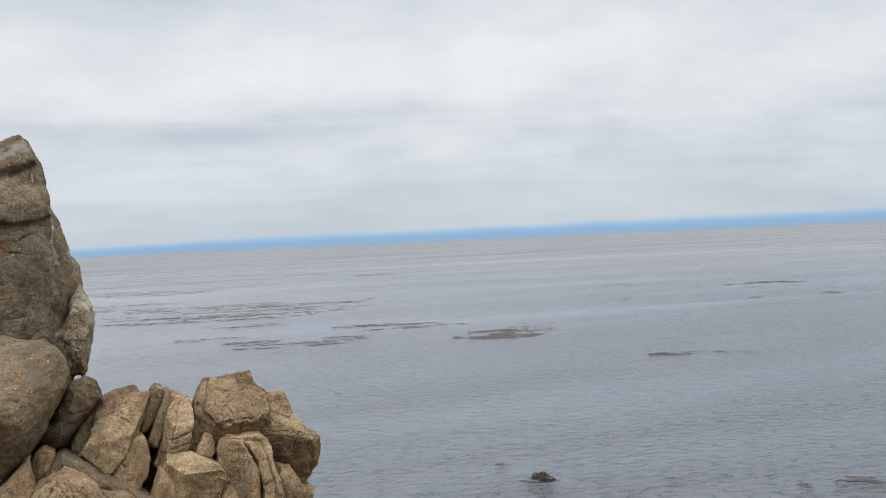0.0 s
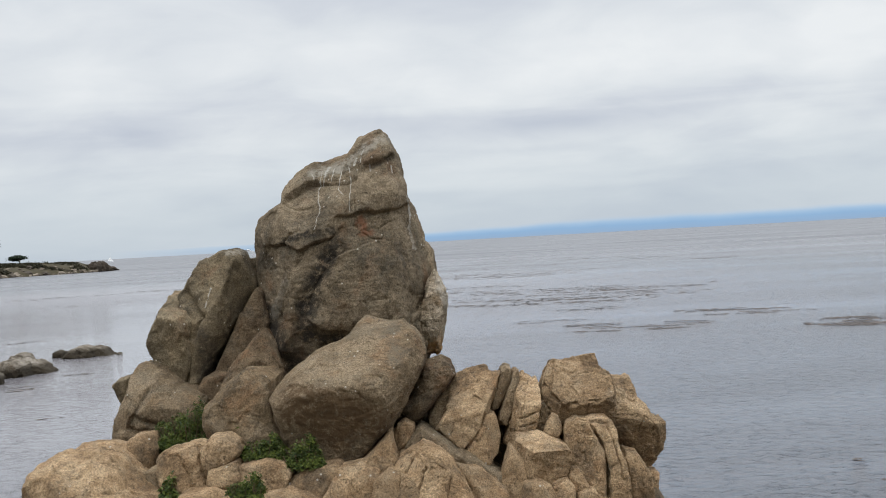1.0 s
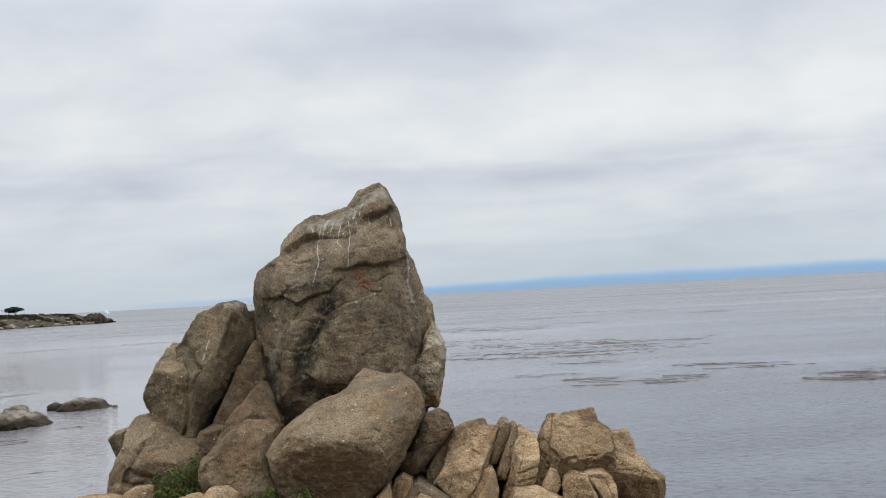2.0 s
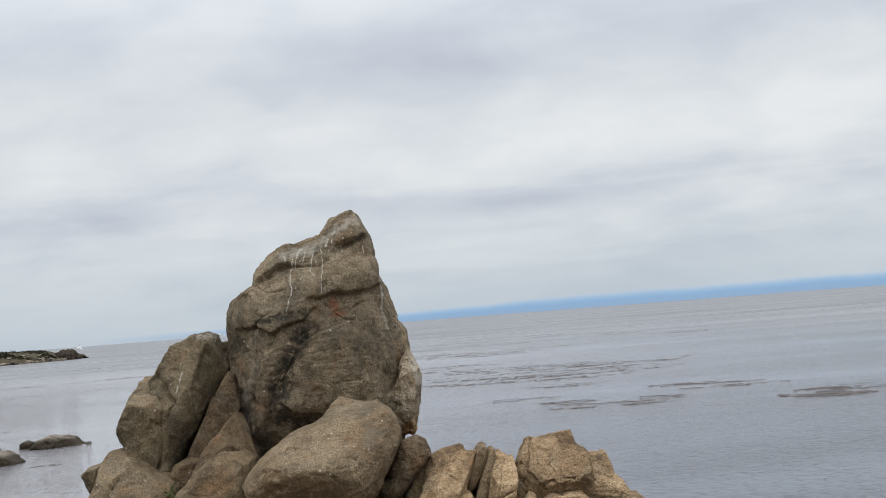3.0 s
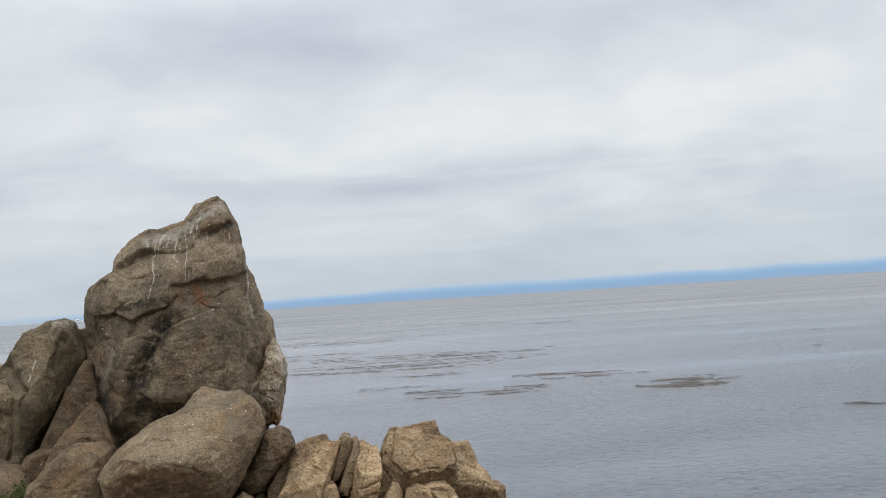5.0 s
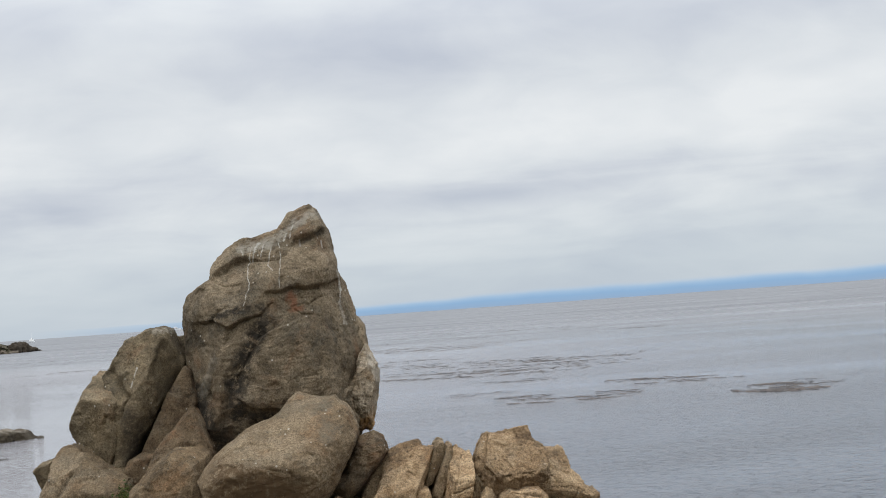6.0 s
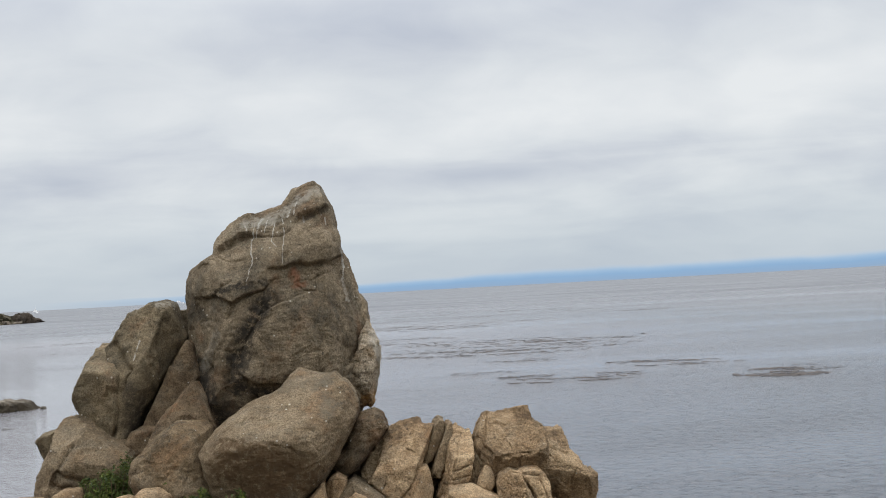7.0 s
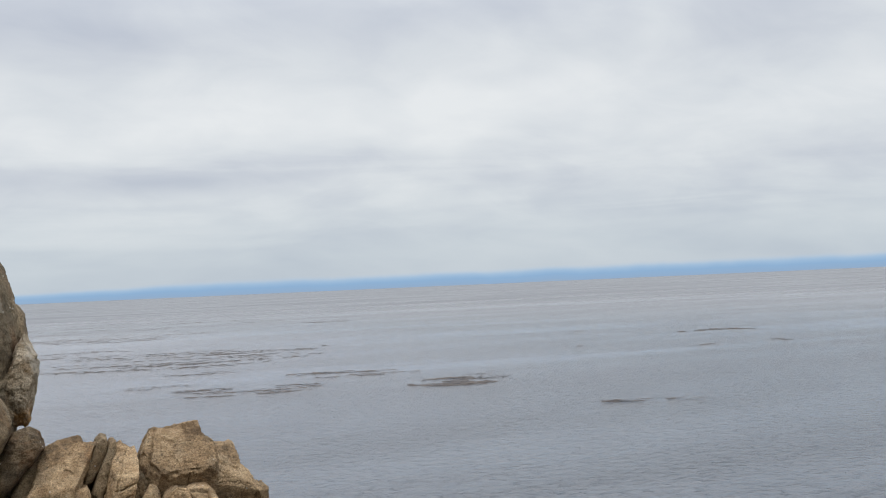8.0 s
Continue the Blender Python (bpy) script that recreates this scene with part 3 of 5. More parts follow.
            k = crisp * reach
            h = np.clip(0.5 - 0.5 * (e - d) / k, 0, 1)
            d = e + (d - e) * h + k * h * (1 - h)
        return d

    def shell(ways, count):
        steps = np.linspace(2.1, 0.02, count)
        hit = np.full(len(ways), steps[-1])
        free = np.ones(len(ways), bool)
        for s in steps:
            idx = np.nonzero(free)[0]
            inside = solid(centre + ways[idx] * s) < 0
            hit[idx[inside]] = s
            free[idx[inside]] = False
        a, b = hit.copy(), hit + steps[0] - steps[1]
        for _ in range(7):
            m = (a + b) / 2
            inside = solid(centre + ways * m[:, None]) < 0
            a, b = np.where(inside, m, a), np.where(inside, b, m)
        return centre + ways * a[:, None]

    # broken faces: flat cuts at random slants towards the shore and the sky, then the known ones
    rough = shell(ball(4)[0] * size, 24) - centre
    for _ in range(chips):
        w = np.array([rng.normal(0, 0.4), -1.0, rng.normal(0.1, 0.4)])
        w /= np.linalg.norm(w)
        cuts.append((w, (rough @ w).max() * rng.uniform(*trim)))
    for w, at in facets:
        w = np.array(w) / np.linalg.norm(w)
        cuts.append((w, (np.array(at) - centre) @ w))
    p = shell(way, 40)
    # outward normals from the field
    e = 0.004 * reach
    grad = np.stack([solid(p + np.eye(3)[k] * e) - solid(p - np.eye(3)[k] * e) for k in range(3)], 1)
    grad /= np.linalg.norm(grad, axis=1)[:, None] + 1e-9
    near = min(reach, 0.8)
    push = 0.02 * reach * lumps * fractal(p, 1.1 / reach, 3, seed)
    bent = p + 0.07 * near * np.stack([fractal(p, 2.0 / near, 3, seed + 50 + k, 0.6) for k in range(3)], 1)
    push = push + broken * (shattered(bent, 0.55 * near, seed + 3) + 0.8 * shattered(bent * 1.3 + 5, 0.2 * near, seed + 5))
    push = push + 0.019 * near * lumps * fractal(p, 4.0 / near, 5, seed + 9, 0.6)
    # ledges and fine joints along the tilted grain of the rock
    tilt = p @ np.array([[0.9, 0.1, 0.35], [0.0, 1.0, 0.1], [-0.4, 0.0, 1.9]]).T
    crease = np.clip(fractal(tilt, 1.3 / near, 3, seed + 21, 0.5, True) - 0.95, 0, 1)
    push = push - 0.045 * near * lumps * crease + 0.006 * fractal(p, 15.0, 3, seed + 27, 0.6)
    wob = 0.011 * fractal(p, 9.0, 3, seed + 31, 0.6)
    for wide, cut, line in grooves:
        d = near_line(p[:, 0] + wob, p[:, 2] - wob, line)
        push = push - cut * np.exp(-np.abs(d / wide) ** 1.3) * np.clip(-grad[:, 1] * 2, 0, 1)
    front = np.clip(-grad[:, 1] * 2, 0, 1)
    for rise, fade, line in ledges:
        push = push + front * ledge_push(p[:, 0] + wob, p[:, 2] - wob, line, rise, fade)
    for x, z, rx, rz, turn, high in swells:
        c, q = math.cos(radians(turn)), math.sin(radians(turn))
        u, v = (p[:, 0] - x) * c + (p[:, 2] - z) * q, (p[:, 2] - z) * c - (p[:, 0] - x) * q
        push = push + front * high * np.exp(-((u / rx) ** 2 + (v / rz) ** 2) ** 1.5)
    return p + grad * push[:, None], faces


def rock(name, label, level, material, lobes, seed, lumps=1.0, grooves=(), facets=(), chips=6, trim=(0.86, 0.98), crisp=0.01, broken=0.075, ledges=(), swells=(), parent=None, group="boulders of the outcrop"):
    p, faces = rock_shape(level, lobes, seed, lumps, grooves, facets, chips, trim, crisp, broken, ledges, swells)
    base = np.array([p[:, 0].mean(), p[:, 1].mean(), p[:, 2].min()])
    ob = link_mesh(name, p - base, faces, material)
    ob.location = base
    if parent:
        ob.parent, ob.location = parent, base - np.array(parent.location)
        if label:
            ob["label"] = label
        return ob
    return tagged(ob, label, "rock", group)


# ---- sea and far shore ----
def build_sea():
    bm = bmesh.new()
    radii = [6, 14, 24, 40, 70, 120, 220, 420, 800, 1600, 3000, 4900]
    rings = []
    for r in radii:
        rings.append([bm.verts.new((r * math.cos(a), r * math.sin(a), 0)) for a in (math.tau * k / 96 for k in range(96))])
    bm.faces.new(rings[0])
    for a, b in zip(rings, rings[1:]):
        for k in range(96):
            bm.faces.new((a[k], b[k], b[(k + 1) % 96], a[(k + 1) % 96]))
    return tagged(part("sea", bm, SEA), "grey-blue calm ocean with small ripples and slicks", "sea", kind="structure")


build_sea()


def build_far_hills():
    """A low coast across the bay."""
    verts, faces, n = [], [], 180
    for k in range(n + 1):
        az = radians(-18.5 + 72 * k / n)
        r = 4700
        grow = min(1.0, k / n * 3.2)
        top = (16 + 66 * grow ** 0.6) * (1 + 0.10 * math.sin(k * 0.21) + 0.06 * math.sin(k * 0.53 + 1))
        for d, z in ((0, -2), (0, top), (60, top), (60, -2)):
            verts.append(((r + d) * math.sin(az), (r + d) * math.cos(az), z))
    for k in range(n):
        for j in range(4):
            a, b = 4 * k + j, 4 * k + (j + 1) % 4
            faces.append((a, a + 4, b + 4, b))
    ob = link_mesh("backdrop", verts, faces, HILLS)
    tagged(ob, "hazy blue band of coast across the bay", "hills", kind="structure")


build_far_hills()


# ---- the rock shelf under the outcrop ----
def build_shelf():
    nx, ny = 110, 90
    x = np.linspace(-7.5, 6.5, nx)
    y = np.linspace(7.0, 21.0, ny)
    gx, gy = np.meshgrid(x, y, indexing="ij")
    p = np.stack([gx.ravel(), gy.ravel(), np.zeros(nx * ny)], 1)
    x0, y0 = p[:, 0], p[:, 1]
    high = 1 / (1 + np.exp((x0 - 0.35) * 6))  # the hump under the spire, low to its right
    top = 3.0 + (0.22 + 0.36 * high) * np.clip(y0 - 12.6, -2.5, 1.2 + 1.5 * high)
    # the sides fall off to the sea: steep seaward, in steps towards the shore
    out = np.maximum.reduce([-3.75 - x0 - 0.18 * (14.5 - y0), x0 - 2.55, 0.55 * (y0 - 14.6 - 1.9 * high), 0.02 * (12.0 - y0), np.zeros(len(x0))])
    z = np.maximum(top - 2.6 * out, -0.8)
    z = z + 0.10 * fractal(p, 0.9, 4, 5) + 0.06 * fractal(p, 1.7, 3, 8, 0.5, True)
    p[:, 2] = z
    faces = [(i * ny + j, (i + 1) * ny + j, (i + 1) * ny + j + 1, i * ny + j + 1) for i in range(nx - 1) for j in range(ny - 1)]
    tagged(link_mesh("ground", p, faces, SHELF), "rough tan granite shelf rising from the sea", "rock shelf", kind="structure")


build_shelf()



def build_unseen_shore():
    """The bank on which the viewer stands, and unseen scrub-grown land rising behind, added to block low sky light."""
    nx, ny = 90, 70
    x = np.sinh(np.linspace(-3.2, 3.2, nx)) * 12
    y = 9.0 - np.linspace(0, 1, ny) ** 2.2 * 190
    gx, gy = np.meshgrid(x, y, indexing="ij")
    p = np.stack([gx.ravel(), gy.ravel(), np.zeros(nx * ny)], 1)
    bank = np.clip((8.6 - p[:, 1] - 0.5 * fractal(p, 0.3, 3, 4)) / 6.0, 0, 1)
    z = -0.6 + 5.4 * bank**0.8 + np.clip(-p[:, 1] - 5, 0, 60) * 0.28
    p[:, 2] = z + 0.12 * fractal(p, 0.7, 4, 15) * np.clip(bank * 2, 0.2, 1)
    faces = [(i * ny + j, i * ny + j + 1, (i + 1) * ny + j + 1, (i + 1) * ny + j) for i in range(nx - 1) for j in range(ny - 1)]
    tagged(link_mesh("ground_shore", p, faces, BANK), "unseen scrub-grown bank behind the viewpoint, added to block low sky light", "shore", kind="structure")


BANK = plain_material("unseen_scrubby_shore", (0.05, 0.05, 0.03), (0.17, 0.14, 0.09), 0.6, 0.95)
build_unseen_shore()

# ---- the outcrop ----
SPIRE_CRACKS = (
    (0.014, 0.050, ((-1.08, 6.95), (-0.96, 6.91), (-0.80, 6.93), (-0.64, 6.97), (-0.51, 7.03))),
    (0.012, 0.035, ((-1.47, 6.87), (-1.32, 6.89), (-1.16, 6.93), (-1.08, 6.95))),
    (0.014, 0.050, ((-2.44, 6.53), (-2.24, 6.54), (-2.12, 6.50), (-2.01, 6.43), (-1.89, 6.49), (-1.77, 6.54), (-1.57, 6.58), (-1.40, 6.74))),
    (0.013, 0.040, ((-2.24, 6.54), (-2.14, 6.67), (-2.01, 6.74))),
    (0.012, 0.035, ((-1.66, 6.25), (-1.50, 6.36), (-1.38, 6.41), (-1.22, 6.43), (-1.10, 6.50), (-0.98, 6.55))),
    (0.011, 0.030, ((-0.90, 6.68), (-0.77, 6.79), (-0.65, 6.82))),
    (0.011, 0.030, ((-1.12, 6.65), (-1.02, 6.57), (-0.87, 6.55))),
    (0.015, 0.045, ((-1.93, 7.36), (-1.80, 7.39), (-1.62, 7.36), (-1.50, 7.37), (-1.34, 7.33), (-1.19, 7.41))),
    (0.090, 0.100, ((-1.61, 6.37), (-1.73, 6.18), (-1.86, 5.95), (-2.00, 5.73), (-2.09, 5.50), (-2.12, 5.27))),
    (0.060, 0.060, ((-1.98, 6.38), (-2.13, 6.12), (-2.27, 5.86), (-2.38, 5.55))),
    (0.017, 0.060, ((-0.26, 5.85), (-0.33, 5.70), (-0.45, 5.49))),
    (0.011, 0.020, ((-1.07, 5.71), (-0.80, 5.73))),
    (0.014, 0.030, ((-2.23, 7.11), (-2.06, 7.02), (-1.86, 7.02))),
    (0.011, 0.025, ((-2.51, 5.88), (-2.38, 5.56), (-2.35, 5.25))),
)
# lips and overhangs: rise, reach, line
SPIRE_LEDGES = (
    (0.075, 0.20, ((-2.30, 7.12), (-2.16, 7.23), (-2.04, 7.31), (-1.93, 7.36), (-1.80, 7.39), (-1.58, 7.36))),
    (0.085, 0.16, ((-1.16, 7.52), (-1.01, 7.62), (-0.91, 7.65), (-0.80, 7.69), (-0.60, 7.78))),
    (0.062, 0.20, ((-1.55, 6.85), (-1.32, 6.89), (-1.08, 6.95), (-0.96, 6.91), (-0.80, 6.93), (-0.64, 6.97), (-0.46, 7.05))),
    (0.045, 0.14, ((-2.60, 6.50), (-2.44, 6.53), (-2.24, 6.54), (-2.01, 6.43), (-1.89, 6.49), (-1.77, 6.54), (-1.57, 6.58), (-1.36, 6.76))),
    (0.040, 0.15, ((-0.95, 6.57), (-1.10, 6.50), (-1.22, 6.43), (-1.38, 6.41), (-1.50, 6.36), (-1.70, 6.22))),
    (0.055, 0.28, ((-1.98, 5.52), (-1.75, 5.36), (-1.45, 5.32), (-1.10, 5.30), (-0.75, 5.22))),
    (0.050, 0.12, ((-0.20, 5.90), (-0.33, 5.70), (-0.50, 5.44))),
    (0.045, 0.22, ((-2.02, 5.45), (-1.94, 5.75), (-1.80, 6.00), (-1.67, 6.20), (-1.56, 6.40))),
)
SPIRE_SWELLS = (
    (-0.80, 7.20, 0.34, 0.20, 12.0, 0.09),
    (-1.05, 5.95, 0.70, 0.50, -10.0, 0.09),
    (-2.45, 6.75, 0.26, 0.22, 30.0, 0.08),
    (-2.20, 5.98, 0.09, 0.36, -32.0, 0.05),
    (-0.93, 7.90, 0.22, 0.15, 20.0, 0.05),
    (-1.55, 7.08, 0.32, 0.16, 10.0, 0.045),
    (-1.87, 4.95, 0.10, 0.20, 8.0, 0.07),
)
CLEFT_CRACKS = (
    (0.050, 0.100, ((-3.66, 5.96), (-3.56, 5.82), (-3.51, 5.70), (-3.43, 5.63))),
    (0.040, 0.080, ((-3.43, 5.63), (-3.49, 5.46), (-3.56, 5.32))),
)
LEFT_CRACKS_CRACKS = (
    (0.030, 0.070, ((-4.24, 4.36), (-4.08, 4.28), (-3.88, 4.21))),
    (0.030, 0.060, ((-4.31, 4.20), (-4.09, 4.15), (-3.96, 4.10))),
    (0.040, 0.080, ((-4.06, 4.71), (-4.20, 4.50), (-4.29, 4.20))),
)
J_CRACK_CRACKS = (
    (0.020, 0.050, ((-3.39, 4.04), (-3.28, 3.86), (-3.19, 3.62))),
)
GREAT_CRACKS = (
    (0.120, 0.050, ((-0.80, 5.34), (-0.66, 5.38), (-0.52, 5.32))),
    (0.100, 0.050, ((-1.45, 4.76), (-1.11, 4.67), (-0.86, 4.72))),
)
COLUMN_CRACKS = (
    (0.009, 0.042, ((0.82, 4.17), (0.94, 4.19), (1.10, 4.26))),
    (0.009, 0.036, ((0.81, 4.06), (0.93, 4.08), (1.04, 4.11))),
    (0.009, 0.024, ((0.94, 4.53), (0.88, 4.32), (0.83, 4.14))),
)
TOP_BLOCK_CRACKS = (
    (0.009, 0.042, ((1.41, 4.85), (1.33, 4.67), (1.27, 4.51))),
    (0.009, 0.030, ((1.70, 4.33), (1.68, 4.17))),
    (0.009, 0.018, ((1.41, 4.28), (1.52, 4.34), (1.67, 4.30), (1.85, 4.35))),
    (0.009, 0.018, ((1.24, 4.44), (1.34, 4.35), (1.41, 4.25))),
)
EDGE_BLOCK_CRACKS = (
    (0.011, 0.048, ((2.04, 4.66), (2.05, 4.40), (2.09, 4.28))),
    (0.009, 0.030, ((2.43, 4.10), (2.38, 4.01), (2.34, 3.89))),
    (0.009, 0.024, ((2.54, 4.05), (2.52, 3.90))),
    (0.009, 0.024, ((2.10, 4.47), (2.21, 4.35), (2.33, 4.28))),
)
SPLIT_CRACKS = (
    (0.012, 0.050, ((1.34, 4.11), (1.44, 4.16), (1.58, 4.17), (1.68, 4.15), (1.89, 4.11), (1.94, 3.95), (2.00, 3.67), (2.04, 3.42))),
)
RIDGED_CRACKS = (
    (0.011, 0.066, ((-0.49, 3.97), (-0.57, 3.83), (-0.66, 3.68))),
    (0.011, 0.072, ((-0.37, 3.81), (-0.43, 3.67), (-0.49, 3.53))),
    (0.011, 0.054, ((-0.07, 3.68), (-0.11, 3.55), (-0.14, 3.42))),
)
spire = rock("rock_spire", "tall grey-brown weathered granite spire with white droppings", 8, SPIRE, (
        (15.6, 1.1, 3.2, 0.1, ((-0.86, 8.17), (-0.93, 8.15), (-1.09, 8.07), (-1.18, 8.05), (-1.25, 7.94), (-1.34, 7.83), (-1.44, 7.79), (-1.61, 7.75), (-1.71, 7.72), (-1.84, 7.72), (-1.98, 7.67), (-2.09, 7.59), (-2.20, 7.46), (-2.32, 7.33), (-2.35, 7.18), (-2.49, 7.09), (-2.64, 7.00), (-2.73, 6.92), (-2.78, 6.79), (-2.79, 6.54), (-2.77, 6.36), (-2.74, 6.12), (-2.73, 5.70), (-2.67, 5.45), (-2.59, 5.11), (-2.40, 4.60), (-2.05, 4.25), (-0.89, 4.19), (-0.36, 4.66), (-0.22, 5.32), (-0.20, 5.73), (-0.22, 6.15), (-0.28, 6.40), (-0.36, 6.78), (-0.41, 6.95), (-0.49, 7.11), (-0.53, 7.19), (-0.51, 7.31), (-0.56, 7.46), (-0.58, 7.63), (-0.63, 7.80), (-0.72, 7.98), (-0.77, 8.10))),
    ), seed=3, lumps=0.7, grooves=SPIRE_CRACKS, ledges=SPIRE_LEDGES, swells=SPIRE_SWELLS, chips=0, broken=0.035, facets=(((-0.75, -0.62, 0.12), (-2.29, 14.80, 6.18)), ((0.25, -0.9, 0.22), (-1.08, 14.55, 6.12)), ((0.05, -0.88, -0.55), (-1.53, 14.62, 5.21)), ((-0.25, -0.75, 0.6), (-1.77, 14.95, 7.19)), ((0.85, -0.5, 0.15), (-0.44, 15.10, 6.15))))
rock("spur", "rough pitted pale spur of rock", 6, SPUR, (
        (15.5, 0.6, 3, 0.0, ((-0.26, 5.95), (-0.18, 6.08), (-0.10, 5.93), (-0.04, 5.81), (-0.02, 5.56), (-0.06, 5.36), (-0.12, 5.07), (-0.12, 4.94), (-0.18, 4.88), (-0.29, 4.85), (-0.42, 4.88), (-0.49, 5.13), (-0.49, 5.43))),
    ), seed=204, lumps=1.2, broken=0.18, parent=spire)
rock("flake", "grey rock flake", 5, SPIRE, (
        (15.95, 0.6, 3.5, 0.0, ((-0.48, 6.60), (-0.27, 6.48), (-0.17, 6.34), (-0.14, 5.94), (-0.48, 5.83))),
    ), seed=5, lumps=0.5, parent=spire)
cleft = rock("boulder", "upright grey-brown cleft boulder beside the spire", 6, GREY, (
        (15.4, 0.75, 3.4, 0.1, ((-3.04, 6.53), (-3.25, 6.50), (-3.50, 6.37), (-3.61, 6.22), (-3.75, 6.00), (-3.83, 5.90), (-3.76, 5.26), (-3.75, 4.51), (-3.53, 4.50), (-3.31, 5.00), (-2.92, 5.63), (-2.77, 5.98), (-2.81, 6.09), (-2.88, 6.31), (-2.94, 6.47))),
    ), seed=6, lumps=0.6, grooves=CLEFT_CRACKS, chips=3, broken=0.07, trim=(0.92, 0.99), facets=(((0.85, -0.5, -0.1), (-3.02, 14.95, 5.58)), ((-0.3, -0.85, 0.42), (-3.24, 14.80, 6.08))))
rock("half", "rounded grey half of a cleft boulder", 6, GREY, (
        (15.2, 0.75, 3.2, 0.1, ((-3.98, 5.97), (-3.81, 5.95), (-3.63, 5.73), (-3.50, 5.59), (-3.58, 4.86), (-3.74, 4.56), (-3.97, 4.80), (-4.16, 4.98), (-4.26, 5.21), (-4.23, 5.39), (-4.04, 5.78))),
    ), seed=7, lumps=0.6, grooves=CLEFT_CRACKS, chips=3, broken=0.07, trim=(0.92, 0.99), facets=(((-0.05, -0.4, 0.91), (-3.74, 14.70, 5.68)), ((-0.4, -0.88, -0.18), (-3.86, 14.58, 5.40))), parent=cleft)
rock("rock_slab", "leaning grey slab wedged beside the spire", 6, RUSTY, (
        (15.2, 0.45, 8, 0.1, ((-2.69, 5.96), (-2.86, 5.74), (-2.97, 5.54), (-3.27, 4.92), (-3.43, 4.52), (-3.18, 4.43), (-2.98, 4.78), (-2.59, 5.28), (-2.52, 5.45), (-2.62, 5.90))),
    ), seed=8, lumps=0.5)
rock("boulder", "small grey rock wedged behind the spire", 5, GREY, (
        (16.2, 0.35, 6, 0, ((-2.95, 6.37), (-2.82, 6.39), (-2.66, 6.32), (-2.70, 5.73), (-2.88, 5.83), (-2.96, 6.05), (-2.98, 6.26))),
    ), seed=9, lumps=0.5)
rock("boulder", "reddish brown wedge-shaped rock under the spire", 6, RUSTY, (
        (14.75, 0.5, 4.5, 0.2, ((-2.55, 5.41), (-2.71, 5.29), (-3.04, 4.91), (-3.29, 4.41), (-2.86, 4.24), (-2.22, 4.44), (-2.36, 5.00), (-2.46, 5.28))),
    ), seed=10, lumps=0.5)
rock("boulder", "small dark brown rock in a gap between boulders", 5, RUSTY, (
        (14.7, 0.3, 4, 0, ((-3.25, 4.86), (-3.07, 4.81), (-3.15, 4.50), (-3.38, 4.39), (-3.53, 4.55), (-3.44, 4.77))),
    ), seed=11, lumps=0.5)
rock("boulder", "brown cracked boulder at the edge of the outcrop", 6, SMOOTH, (
        (14.7, 0.8, 4, 0.12, ((-4.29, 5.02), (-3.98, 4.95), (-3.65, 4.72), (-3.34, 4.59), (-3.33, 4.19), (-3.57, 3.81), (-3.99, 3.60), (-4.55, 3.39), (-4.69, 3.68), (-4.63, 4.19), (-4.43, 4.65), (-4.39, 4.88))),
    ), seed=12, lumps=0.7, grooves=LEFT_CRACKS_CRACKS, broken=0.08, facets=(((0.1, -0.97, -0.15), (-3.90, 13.98, 4.40)), ((-0.2, -0.5, 0.85), (-3.86, 14.20, 4.86))))
rock("boulder", "small pale knob of rock jutting over the sea", 5, GREY, (
        (14.9, 0.35, 3.5, 0, ((-4.63, 4.81), (-4.45, 4.85), (-4.43, 4.62), (-4.51, 4.39), (-4.59, 4.41), (-4.67, 4.58), (-4.72, 4.73))),
    ), seed=13, lumps=0.5)
rock("boulder", "small rounded tan boulder beside green plants", 5, TAN, (
        (13.6, 0.32, 4, 0.1, ((-4.03, 4.23), (-3.86, 4.22), (-3.79, 4.04), (-3.85, 3.77), (-4.03, 3.65), (-4.18, 3.77), (-4.21, 4.03), (-4.15, 4.18))),
    ), seed=14, lumps=0.5)
rock("boulder", "broad tan boulder with a rough pitted top", 6, TAN, (
        (12.9, 0.95, 3.4, 0.4, ((-4.99, 4.06), (-4.72, 4.14), (-4.32, 4.16), (-4.15, 4.11), (-3.79, 3.73), (-3.50, 3.54), (-3.40, 2.71), (-5.44, 2.83), (-5.22, 3.65), (-5.13, 3.97))),
    ), seed=15, lumps=1.1, broken=0.12, facets=(((0.1, -0.6, 0.8), (-4.20, 12.30, 3.92)), ((-0.55, -0.8, 0.1), (-4.69, 12.20, 3.84))))
rock("boulder", "blocky tan boulder with a long crack", 6, TAN, (
        (13.1, 0.33, 4, 0.25, ((-3.55, 4.10), (-3.19, 4.17), (-3.10, 4.13), (-3.13, 4.00), (-3.04, 3.66), (-3.11, 3.47), (-3.44, 3.35), (-3.59, 3.57), (-3.68, 3.80), (-3.68, 4.02))),
    ), seed=16, lumps=0.5, grooves=J_CRACK_CRACKS)
rock("boulder", "rounded tan boulder among green plants", 5, TAN, (
        (13.0, 0.28, 4, 0.2, ((-2.99, 4.25), (-2.79, 4.27), (-2.64, 4.17), (-2.61, 4.05), (-2.72, 3.93), (-3.05, 3.78), (-3.11, 3.95), (-3.10, 4.11))),
    ), seed=17, lumps=0.5)
rock("boulder", "small squarish pale tan boulder", 5, TAN, (
        (12.85, 0.25, 6, 0.3, ((-2.99, 3.88), (-2.66, 3.97), (-2.59, 3.81), (-2.63, 3.64), (-2.89, 3.60), (-3.02, 3.73))),
    ), seed=18, lumps=0.5)
